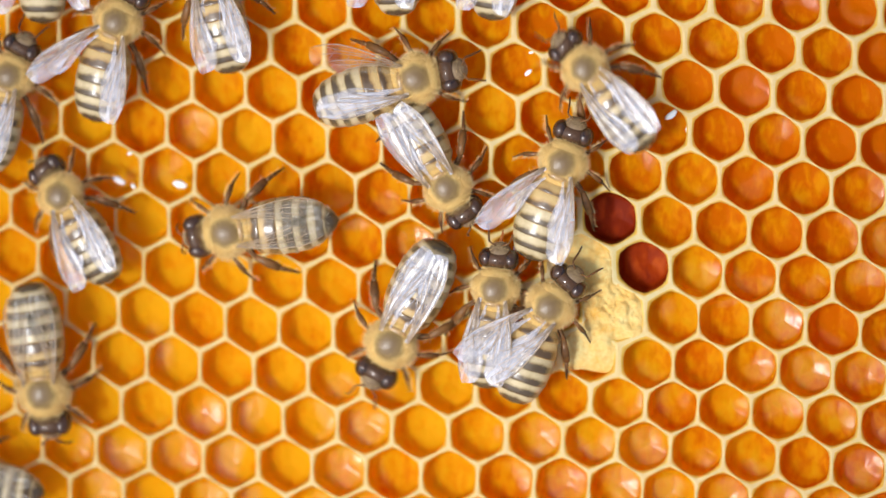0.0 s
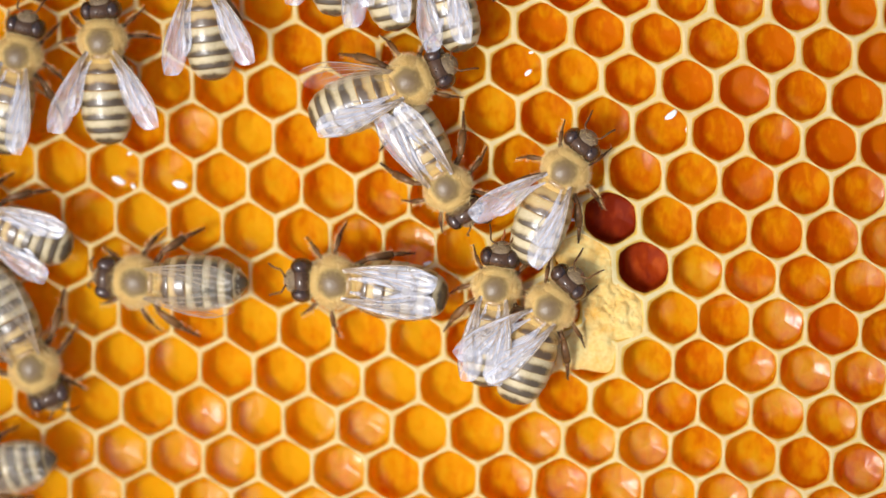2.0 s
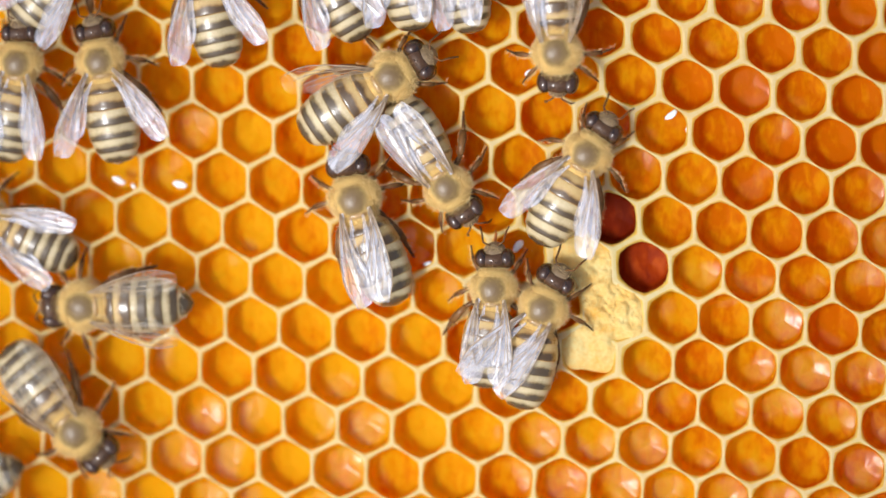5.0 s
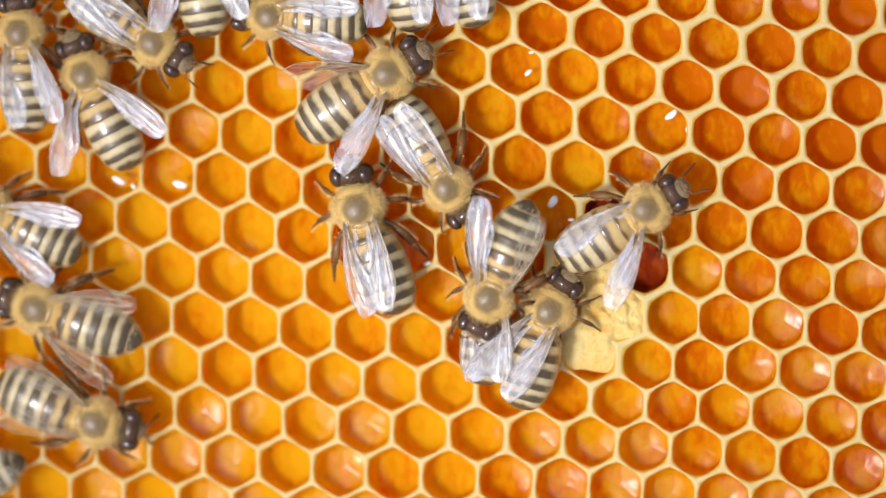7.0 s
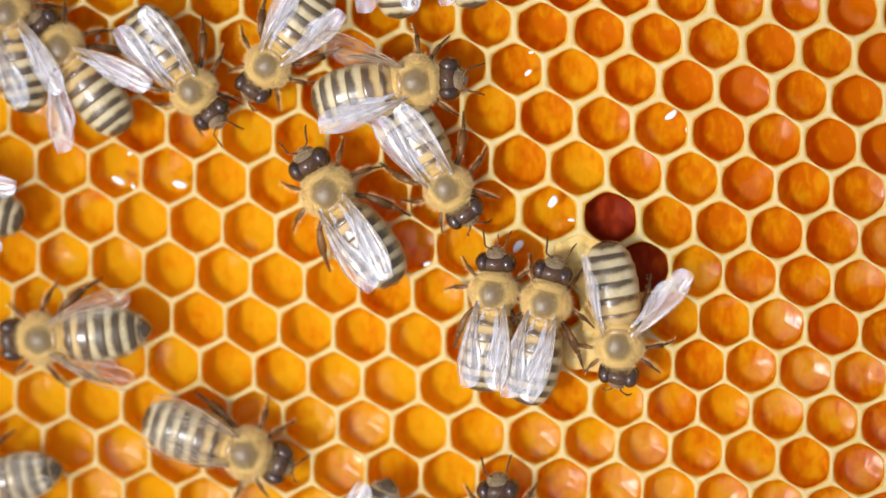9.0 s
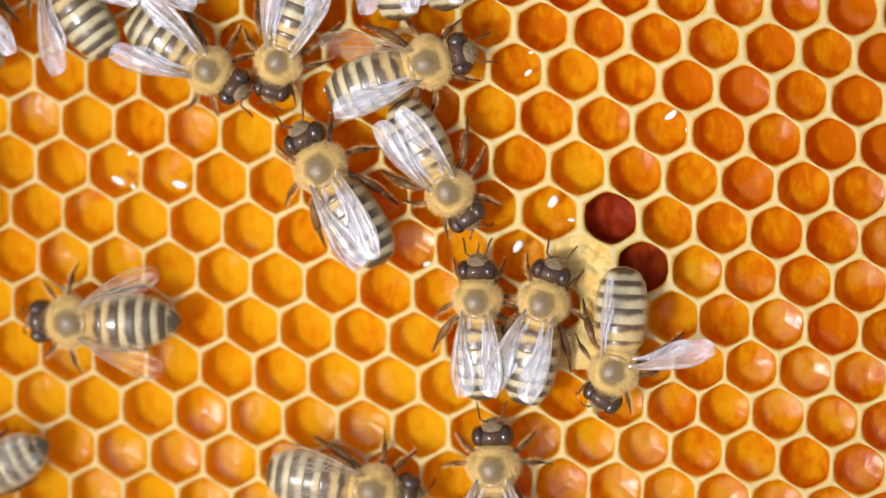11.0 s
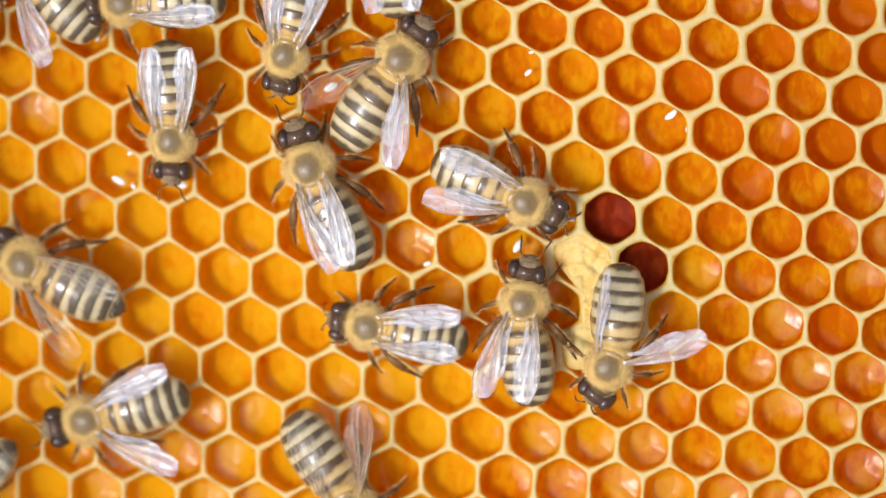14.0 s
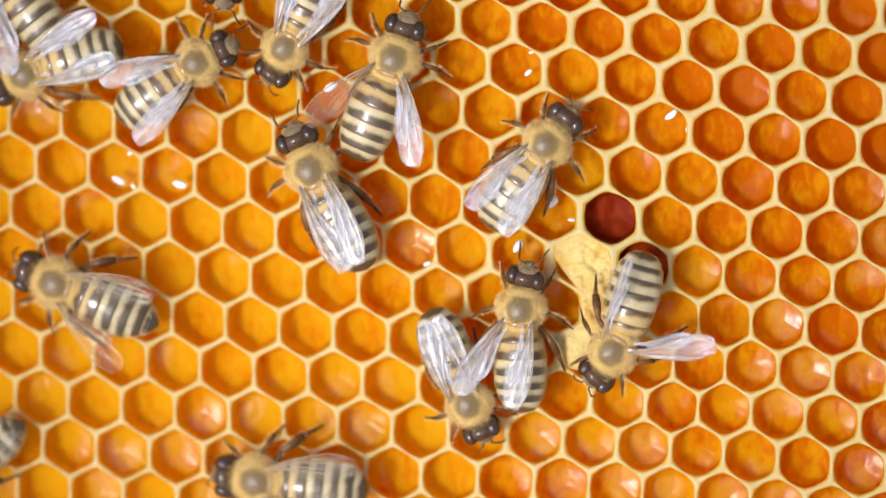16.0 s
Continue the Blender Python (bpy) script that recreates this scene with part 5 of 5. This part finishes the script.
    walk(part_of(bees['lower_walker'], 'head'), [
        (0, nod(-3)), (0.5, nod(1)), (1, nod(-6)), (1.5, nod(-9)),
        (2, nod(-3)), (2.5, nod(-3)), (3, nod(-4)), (3.5, nod(2)),
        (4, nod(2)), (6.5, nod(4)), (7, nod(7)), (7.5, nod(-2)),
        (8, nod(3)), (8.5, nod(-1)), (9, nod(-3)), (11.5, nod(3)),
        (12, nod(6)), (12.5, nod(-10)), (13, nod(-12)), (13.5, nod(-8)),
        (14, nod(-12)), (14.5, nod(-4)), (15, nod(-2)), (15.5, nod(-1)),
        (16, nod(2)),
    ])
    crawl(bees['bottom_corner'], [
        (0, at(-49.2, -23.6, 176)), (0.5, at(-49.2, -23.6, 176)), (1, at(-49.2, -24.2, 200)), (1.5, at(-49.7, -23.6, 199)),
        (2, at(-47.7, -23.0, 191)), (2.5, at(-46.3, -21.7, 169)), (3, at(-45.9, -21.6, 167)), (3.5, at(-48.0, -22.6, 176)),
        (4, at(-49.5, -24.7, 196)), (6.5, at(-51.2, -25.4, 207)), (7, at(-50.3, -25.3, 208)), (7.5, at(-51.5, -25.4, 207)),
        (8, at(-50.9, -25.3, 206)), (8.5, at(-48.0, -24.3, 194)), (9, at(-47.1, -24.3, 195)), (11.5, at(-48.0, -24.1, 217)),
        (12, at(-48.6, -23.6, 222)), (12.5, at(-48.4, -23.6, 221)), (13, at(-49.5, -23.6, 220)), (13.5, at(-50.0, -23.6, 226)),
        (14, at(-49.8, -25.9, 223)), (14.5, at(-49.0, -25.9, 218)), (15, at(-49.2, -24.7, 220)), (15.5, at(-49.5, -24.0, 219)),
        (16, at(-49.3, -23.3, 220)),
    ])
    walk(part_of(bees['bottom_corner'], 'abdomen'), [
        (0, turn(ABDOMEN, -3)), (0.5, turn(ABDOMEN, -3)), (1, turn(ABDOMEN, -1)), (1.5, turn(ABDOMEN, -1)),
        (2, turn(ABDOMEN, 1)), (2.5, turn(ABDOMEN, -2)), (3, turn(ABDOMEN, -2)), (3.5, turn(ABDOMEN, -1)),
        (4, turn(ABDOMEN, -4)), (6.5, turn(ABDOMEN, -4)), (7, turn(ABDOMEN, -4)), (7.5, turn(ABDOMEN, -4)),
        (8, turn(ABDOMEN, -3)), (8.5, turn(ABDOMEN, -2)), (9, turn(ABDOMEN, -2)), (11.5, turn(ABDOMEN, -2)),
        (12, turn(ABDOMEN, -4)), (12.5, turn(ABDOMEN, -3)), (13, turn(ABDOMEN, -3)), (13.5, turn(ABDOMEN, -3)),
        (14, turn(ABDOMEN, -3)), (14.5, turn(ABDOMEN, -3)), (15, turn(ABDOMEN, -3)), (15.5, turn(ABDOMEN, -2)),
        (16, turn(ABDOMEN, -4)),
    ])
    walk(part_of(bees['bottom_corner'], 'head'), [
        (0, turn(HEAD, 4)), (0.5, turn(HEAD, 4)), (1, turn(HEAD, 1)), (1.5, turn(HEAD, 2)),
        (2, turn(HEAD, -1)), (2.5, turn(HEAD, 3)), (3, turn(HEAD, 2)), (3.5, turn(HEAD, 2)),
        (4, turn(HEAD, 5)), (6.5, turn(HEAD, 5)), (7, turn(HEAD, 5)), (7.5, turn(HEAD, 5)),
        (8, turn(HEAD, 4)), (8.5, turn(HEAD, 3)), (9, turn(HEAD, 2)), (11.5, turn(HEAD, 3)),
        (12, turn(HEAD, 5)), (12.5, turn(HEAD, 4)), (13, turn(HEAD, 3)), (13.5, turn(HEAD, 4)),
        (14, turn(HEAD, 3)), (14.5, turn(HEAD, 3)), (15, turn(HEAD, 4)), (15.5, turn(HEAD, 3)),
        (16, turn(HEAD, 5)),
    ])
    crawl(bees['top_middle'], [
        (0, at(-4.6, 32.7, 93)), (0.5, at(-5.1, 33.0, 95)), (1, at(-5.5, 32.4, 96)), (1.5, at(-5.8, 31.4, 96)),
        (2, at(-6.0, 31.1, 100)), (2.5, at(-5.5, 30.8, 103)), (3, at(-4.6, 31.1, 104)), (3.5, at(-4.1, 31.1, 103)),
        (4, at(-4.1, 31.1, 103)), (6.5, at(-4.3, 31.1, 98)), (7, at(-3.7, 31.1, 98)), (7.5, at(-4.3, 32.2, 98)),
        (8, at(-4.4, 32.2, 96)), (8.5, at(-4.1, 32.2, 96)), (9, at(-4.6, 32.4, 96)), (11.5, at(-4.5, 32.2, 93)),
        (12, at(-4.5, 32.4, 92)), (13, at(-4.5, 32.7, 94)), (13.5, at(-4.5, 31.9, 94)), (14, at(-4.5, 32.4, 94)),
        (14.5, at(-4.5, 34.9, 93)), (16, at(-4.5, 35.4, 93)),
    ])
    walk(part_of(bees['top_middle'], 'abdomen'), [
        (0, turn(ABDOMEN, -0)), (0.5, turn(ABDOMEN, -1)), (1, turn(ABDOMEN, -1)), (1.5, turn(ABDOMEN, -0)),
        (2, turn(ABDOMEN, 1)), (2.5, turn(ABDOMEN, 2)), (3, turn(ABDOMEN, 0)), (3.5, turn(ABDOMEN, -0)),
        (4, turn(ABDOMEN, -1)), (6.5, turn(ABDOMEN, -2)), (7, turn(ABDOMEN, -2)), (7.5, turn(ABDOMEN, -2)),
        (8, turn(ABDOMEN, -2)), (8.5, turn(ABDOMEN, -2)), (9, turn(ABDOMEN, -2)), (11.5, turn(ABDOMEN, -2)),
        (12, turn(ABDOMEN, -3)), (13, turn(ABDOMEN, -2)), (13.5, turn(ABDOMEN, -2)), (14, turn(ABDOMEN, -2)),
        (14.5, turn(ABDOMEN, -2)), (16, turn(ABDOMEN, -2)),
    ])
    walk(part_of(bees['top_middle'], 'head'), [
        (0, turn(HEAD, 0)), (0.5, turn(HEAD, 1)), (1, turn(HEAD, 1)), (1.5, turn(HEAD, 1)),
        (2, turn(HEAD, -1)), (2.5, turn(HEAD, -3)), (3, turn(HEAD, -1)), (3.5, turn(HEAD, 0)),
        (4, turn(HEAD, 1)), (6.5, turn(HEAD, 3)), (7, turn(HEAD, 2)), (7.5, turn(HEAD, 3)),
        (8, turn(HEAD, 2)), (8.5, turn(HEAD, 2)), (9, turn(HEAD, 3)), (11.5, turn(HEAD, 3)),
        (12, turn(HEAD, 3)), (13, turn(HEAD, 3)), (13.5, turn(HEAD, 3)), (14, turn(HEAD, 3)),
        (14.5, turn(HEAD, 2)), (16, turn(HEAD, 2)),
    ])
    crawl(bees['top_right'], [
        (0, at(6.3, 31.9, 84)), (0.5, at(4.5, 32.5, 87)), (1, at(0.0, 31.6, 98)), (1.5, at(-0.6, 29.8, 104)),
        (2, at(-0.4, 28.6, 105)), (2.5, at(2.9, 28.6, 95)), (3, at(1.8, 29.2, 102)), (3.5, at(1.4, 29.2, 104)),
        (4, at(1.4, 29.5, 103)), (6.5, at(1.4, 31.6, 98)), (7, at(1.8, 31.1, 101)), (7.5, at(1.3, 32.2, 100)),
        (8, at(1.5, 32.2, 100)), (8.5, at(2.0, 32.2, 99)), (9, at(1.8, 33.0, 100)), (11.5, at(-0.1, 32.7, 94)),
        (12, at(0.0, 32.4, 96)), (12.5, at(0.2, 32.4, 95)), (13, at(0.0, 32.4, 96)), (13.5, at(0.0, 32.4, 97)),
        (14, at(0.4, 34.6, 94)), (16, at(0.4, 35.4, 94)),
    ])
    walk(part_of(bees['top_right'], 'abdomen'), [
        (0, turn(ABDOMEN, -3)), (0.5, turn(ABDOMEN, -2)), (1, turn(ABDOMEN, -0)), (1.5, turn(ABDOMEN, 2)),
        (2, turn(ABDOMEN, 2)), (2.5, turn(ABDOMEN, -1)), (3, turn(ABDOMEN, 0)), (3.5, turn(ABDOMEN, 0)),
        (4, turn(ABDOMEN, -0)), (6.5, turn(ABDOMEN, -0)), (7, turn(ABDOMEN, -0)), (7.5, turn(ABDOMEN, -1)),
        (8, turn(ABDOMEN, -1)), (8.5, turn(ABDOMEN, -1)), (9, turn(ABDOMEN, -1)), (11.5, turn(ABDOMEN, -2)),
        (12, turn(ABDOMEN, -2)), (12.5, turn(ABDOMEN, -1)), (13, turn(ABDOMEN, -2)), (13.5, turn(ABDOMEN, -2)),
        (14, turn(ABDOMEN, -1)), (16, turn(ABDOMEN, -1)),
    ])
    walk(part_of(bees['top_right'], 'head'), [
        (0, turn(HEAD, 3)), (0.5, turn(HEAD, 3)), (1, turn(HEAD, 0)), (1.5, turn(HEAD, -3)),
        (2, turn(HEAD, -2)), (2.5, turn(HEAD, 1)), (3, turn(HEAD, -0)), (3.5, turn(HEAD, -0)),
        (4, turn(HEAD, 0)), (6.5, turn(HEAD, 0)), (7, turn(HEAD, 0)), (7.5, turn(HEAD, 1)),
        (8, turn(HEAD, 1)), (8.5, turn(HEAD, 1)), (9, turn(HEAD, 2)), (11.5, turn(HEAD, 2)),
        (12, turn(HEAD, 3)), (12.5, turn(HEAD, 1)), (13, turn(HEAD, 3)), (13.5, turn(HEAD, 2)),
        (14, turn(HEAD, 1)), (16, turn(HEAD, 1)),
    ])
    crawl(bees['runner'], [
        (0, at(14.2, 17.8, 131)), (0.5, at(11.9, 28.2, 97)), (1, at(9.6, 30.0, 94)), (1.5, at(5.7, 32.7, 88)),
        (2, at(5.7, 37.0, 90)), (16, at(5.7, 37.0, 90)),
    ])
    walk(part_of(bees['runner'], 'abdomen'), [
        (0, turn(ABDOMEN, -4)), (0.5, turn(ABDOMEN, 1)), (1, turn(ABDOMEN, -0)), (1.5, turn(ABDOMEN, -4)),
        (2, turn(ABDOMEN, -3)), (16, turn(ABDOMEN, -3)),
    ])
    walk(part_of(bees['runner'], 'head'), [
        (0, turn(HEAD, 5)), (0.5, turn(HEAD, -1)), (1, turn(HEAD, 0)), (1.5, turn(HEAD, 5)),
        (2, turn(HEAD, 3)), (16, turn(HEAD, 3)),
    ])
    crawl(bees['top_left_pair'], [
        (0, at(-8.7, 35.4, 86)), (1, at(-7.8, 33.0, 82)), (1.5, at(-9.7, 31.6, 89)), (2, at(-10.1, 32.2, 91)),
        (2.5, at(-10.5, 31.9, 94)), (3, at(-10.5, 31.6, 94)), (3.5, at(-10.5, 31.6, 94)), (4, at(-10.2, 31.6, 94)),
        (5.25, at(-13.1, 27.5, 132)), (6.5, at(-16.0, 23.3, 168)), (7, at(-16.5, 22.7, 174)), (7.5, at(-15.6, 20.2, 227)),
        (8, at(-16.5, 19.5, 232)), (8.5, at(-16.1, 19.3, 225)), (9, at(-16.7, 18.0, 234)), (11.5, at(-15.5, 18.7, 253)),
        (12, at(-15.4, 19.4, 256)), (12.5, at(-14.9, 19.4, 261)), (13, at(-15.1, 19.5, 259)), (13.5, at(-15.9, 19.1, 259)),
        (14, at(-15.0, 19.0, 257)), (14.5, at(-14.6, 18.7, 258)), (15, at(-15.0, 19.4, 260)), (15.5, at(-14.5, 19.7, 258)),
        (16, at(-15.0, 19.7, 241)),
    ])
    walk(part_of(bees['top_left_pair'], 'abdomen'), [
        (0, turn(ABDOMEN, -2)), (1, turn(ABDOMEN, -3)), (1.5, turn(ABDOMEN, -2)), (2, turn(ABDOMEN, -3)),
        (2.5, turn(ABDOMEN, -3)), (3, turn(ABDOMEN, -2)), (3.5, turn(ABDOMEN, -2)), (4, turn(ABDOMEN, -2)),
        (5.25, turn(ABDOMEN, -2)), (6.5, turn(ABDOMEN, 1)), (7, turn(ABDOMEN, 3)), (7.5, turn(ABDOMEN, -5)),
        (8, turn(ABDOMEN, -6)), (8.5, turn(ABDOMEN, 4)), (9, turn(ABDOMEN, -0)), (11.5, turn(ABDOMEN, -2)),
        (12, turn(ABDOMEN, -1)), (12.5, turn(ABDOMEN, -6)), (13, turn(ABDOMEN, -2)), (13.5, turn(ABDOMEN, -2)),
        (14, turn(ABDOMEN, 0)), (14.5, turn(ABDOMEN, -2)), (15, turn(ABDOMEN, -3)), (15.5, turn(ABDOMEN, 1)),
        (16, turn(ABDOMEN, 3)),
    ])
    walk(part_of(bees['top_left_pair'], 'head'), [
        (0, nod(3)), (1, nod(3)), (1.5, nod(3)), (2, nod(3)),
        (2.5, nod(3)), (3, nod(3)), (3.5, nod(3)), (4, nod(3)),
        (5.25, nod(3)), (6.5, nod(-1)), (7, nod(-4)), (7.5, nod(6)),
        (8, nod(8)), (8.5, nod(-5)), (9, nod(1)), (11.5, nod(3)),
        (12, nod(2)), (12.5, nod(7)), (13, nod(2)), (13.5, nod(2)),
        (14, nod(-0)), (14.5, nod(2)), (15, nod(4)), (15.5, nod(-1)),
        (16, nod(-4)),
    ])
    crawl(bees['over_climber'], [
        (0, at(14.4, 41.0, -90)), (3, at(14.4, 41.0, -90)), (3.5, at(14.4, 33.5, -90)), (4, at(14.5, 20.7, -80)),
        (4.8, at(12.4, 20.4, -89, 1)), (5.6, at(9.6, 12.9, -86, 2.5)), (6.5, at(8.0, 2.3, -82, 3)), (7, at(5.3, -4.0, -113, 3)),
        (7.5, at(4.1, -8.4, -108, 3)), (8, at(0.3, -16.4, -98)), (8.5, at(-2.5, -25.7, -90)), (9, at(-8.6, -31.9, -112)),
        (9.5, at(-12.3, -34.2, -163)), (16, at(-12.3, -34.2, -163)),
    ])
    walk(part_of(bees['over_climber'], 'abdomen'), [
        (0, turn(ABDOMEN, 2)), (3, turn(ABDOMEN, 2)), (3.5, turn(ABDOMEN, 2)), (4, turn(ABDOMEN, -1)),
        (4.8, turn(ABDOMEN, 3)), (5.6, turn(ABDOMEN, 1)), (6.5, turn(ABDOMEN, -5)), (7, turn(ABDOMEN, 1)),
        (7.5, turn(ABDOMEN, -10)), (8, turn(ABDOMEN, -1)), (8.5, turn(ABDOMEN, 2)), (9, turn(ABDOMEN, 1)),
        (9.5, turn(ABDOMEN, -5)), (16, turn(ABDOMEN, -5)),
    ])
    walk(part_of(bees['over_climber'], 'head'), [
        (0, nod(-2)), (3, nod(-2)), (3.5, nod(-2)), (4, nod(1)),
        (4.8, nod(-4)), (5.6, nod(-2)), (6.5, nod(7)), (7, nod(-1)),
        (7.5, nod(12)), (8, nod(1)), (8.5, nod(-3)), (9, nod(-1)),
        (9.5, nod(7)), (16, nod(7)),
    ])
    crawl(bees['late_crosser'], [
        (0, at(12.5, -38.3, 91)), (8, at(11.6, -35.0, 94)), (8.5, at(10.0, -31.1, 95)), (9, at(6.0, -26.4, 93)),
        (11.5, at(5.0, -18.9, 92)), (12, at(-3.0, -14.2, 132)), (12.5, at(-11.6, -8.9, 144)), (13, at(-17.2, -9.6, 166)),
        (13.5, at(-25.8, -11.1, 176)), (14, at(-35.0, -17.1, 195)), (14.5, at(-38.3, -12.5, 160)), (15, at(-50.1, -11.1, 166)),
        (15.5, at(-57.3, -9.9, 170)), (16, at(-59.1, -10.0, 170)),
    ])
    walk(part_of(bees['late_crosser'], 'abdomen'), [
        (0, turn(ABDOMEN, -2)), (8, turn(ABDOMEN, -3)), (8.5, turn(ABDOMEN, -3)), (9, turn(ABDOMEN, -2)),
        (11.5, turn(ABDOMEN, -0)), (12, turn(ABDOMEN, -0)), (12.5, turn(ABDOMEN, -3)), (13, turn(ABDOMEN, -0)),
        (13.5, turn(ABDOMEN, -2)), (14, turn(ABDOMEN, 0)), (14.5, turn(ABDOMEN, 2)), (15, turn(ABDOMEN, -4)),
        (15.5, turn(ABDOMEN, -3)), (16, turn(ABDOMEN, -3)),
    ])
    walk(part_of(bees['late_crosser'], 'head'), [
        (0, turn(HEAD, 2)), (8, turn(HEAD, 4)), (8.5, turn(HEAD, 3)), (9, turn(HEAD, 2)),
        (11.5, turn(HEAD, 1)), (12, turn(HEAD, 0)), (12.5, turn(HEAD, 3)), (13, turn(HEAD, 1)),
        (13.5, turn(HEAD, 3)), (14, turn(HEAD, -0)), (14.5, turn(HEAD, -2)), (15, turn(HEAD, 5)),
        (15.5, turn(HEAD, 4)), (16, turn(HEAD, 4)),
    ])
    crawl(bees['late_top'], [
        (0, at(-16.7, 37.3, 178)), (11.5, at(-31.0, 28.3, 153)), (12, at(-26.8, 25.6, 166)), (12.5, at(-27.1, 25.4, 172)),
        (13, at(-28.2, 24.8, 174)), (13.5, at(-28.2, 23.8, 178)), (14, at(-31.0, 24.0, 185)), (14.5, at(-32.1, 23.4, 186)),
        (15, at(-32.7, 23.4, 183)), (15.5, at(-37.1, 19.7, 209)), (16, at(-40.8, 16.9, 203)),
    ])
    walk(part_of(bees['late_top'], 'abdomen'), [
        (0, turn(ABDOMEN, -1)), (11.5, turn(ABDOMEN, 2)), (12, turn(ABDOMEN, 3)), (12.5, turn(ABDOMEN, -0)),
        (13, turn(ABDOMEN, -2)), (13.5, turn(ABDOMEN, 0)), (14, turn(ABDOMEN, -5)), (14.5, turn(ABDOMEN, -4)),
        (15, turn(ABDOMEN, -2)), (15.5, turn(ABDOMEN, -5)), (16, turn(ABDOMEN, -7)),
    ])
    walk(part_of(bees['late_top'], 'head'), [
        (0, turn(HEAD, 2)), (11.5, turn(HEAD, -2)), (12, turn(HEAD, -3)), (12.5, turn(HEAD, 0)),
        (13, turn(HEAD, 2)), (13.5, turn(HEAD, -0)), (14, turn(HEAD, 7)), (14.5, turn(HEAD, 4)),
        (15, turn(HEAD, 2)), (15.5, turn(HEAD, 6)), (16, turn(HEAD, 9)),
    ])
    wings(bees['guard'], [(0, 38, 22), (1, 36, 30), (2, 34, 34), (4, 34, 34), (6.5, 42, 38), (9, 40, 34), (16, 45, 45)])
    wings(bees['edge'], [(0, 10, 10), (4, 14, 18), (7, 6, 22), (16, 10, 10)])
    wings(bees['top'], [(0, 16, 10), (2, 28, 26), (4, 26, 34), (7, 34, 28), (8.5, 24, 24), (16, 10, 10)])
    wings(bees['corner'], [(0, 30, 30), (4, 30, 30), (6.5, 4, 4), (9, 8, 12), (11.5, 18, 26), (13, 18, 18), (14.5, 12, 10), (15.5, 18, 22), (16, 22, 26)])
    wings(bees['pair_upper'], [(0, 30, 4), (2, 28, 6), (4, 28, 22), (6.5, 34, 38), (8, 32, 26), (9, 34, 20), (11.5, 30, 12), (13, 28, 30), (14, 36, 34), (16, 38, 36)])
    wings(bees['pair_lower'], [(0, 2, 10), (12, 2, 14), (13, 6, 16), (14.5, 4, 28), (15, 4, 22), (16, 16, 12)])
    wings(bees['centre'], [(0, 38, 18), (2.5, 38, 14), (3.5, 34, 28), (4, 34, 28), (6.5, 8, 46), (7.5, 4, 40), (8, 6, 14, 15), (8.5, 34, 14, 62), (9, 50, 15, 68), (11.5, 66, 15, 68), (12, 50, 14, 68), (13, 46, 14, 68), (14, 60, 15, 68), (15, 50, 14, 68), (16, 64, 14, 68)])
    wings(bees['cluster_left'], [(0, 10, 8), (9, 10, 8), (13, 8, 14), (14, 8, 18), (15, 8, 10), (16, 4, 4)])
    wings(bees['cluster_right'], [(0, 34, -10), (3, 34, -10), (4, 34, -8), (6.5, 31, -4), (8, 16, 2), (9, 10, 2), (11.5, 20, 6), (14, 24, 4), (16, 34, 2)])
    wings(bees['wanderer'], [(0, 4, 4), (1.5, 4, 6), (2.5, 12, 4), (3.5, 10, 2), (9, 8, 2), (16, 6, 2)])
    wings(bees['crosser'], [(0, 4, 6), (1, 8, 4), (3, 10, 6), (4, 14, 10), (7, 30, 22), (9, 30, 24), (12, 30, 34), (14, 34, 14), (16, 34, 16)])
    wings(bees['left_walker'], [(0, 22, 4), (1, 20, 10), (6.5, 22, 26), (16, 10, 10)])
    wings(bees['lower_walker'], [(0, 6, 6), (4, 10, 8), (7, 24, 8), (9, 12, 8), (12, 20, 12), (14, 36, 6), (14.5, 30, 4), (15, 14, 14), (16, 10, 16)])
    wings(bees['bottom_corner'], [(0, 8, 8), (16, 8, 8)])
    wings(bees['top_middle'], [(0, 26, 8), (4, 26, 8), (16, 12, 12)])
    wings(bees['top_right'], [(0, 20, 6), (2, 16, 6), (4, 16, 4), (16, 18, 14)])
    wings(bees['runner'], [(0, 10, 10), (0.5, 40, 40), (16, 30, 30)])
    wings(bees['top_left_pair'], [(0, 30, 24), (4, 30, 24), (6.5, 20, 14), (9, 22, 16), (12, 16, 20), (16, 16, 20)])
    wings(bees['over_climber'], [(0, 18, 18), (4, 16, 14), (6.5, 12, 26), (7, 10, 30), (7.5, 12, 22), (8, 8, 18), (8.5, 6, 14), (16, 6, 14)])
    wings(bees['late_crosser'], [(0, 24, 24), (11.5, 28, 26), (12.5, 42, 12), (13.5, 46, 16), (14.5, 46, 22), (16, 30, 20)])
    wings(bees['late_top'], [(0, 6, 6), (16, 14, 18)])

motions()
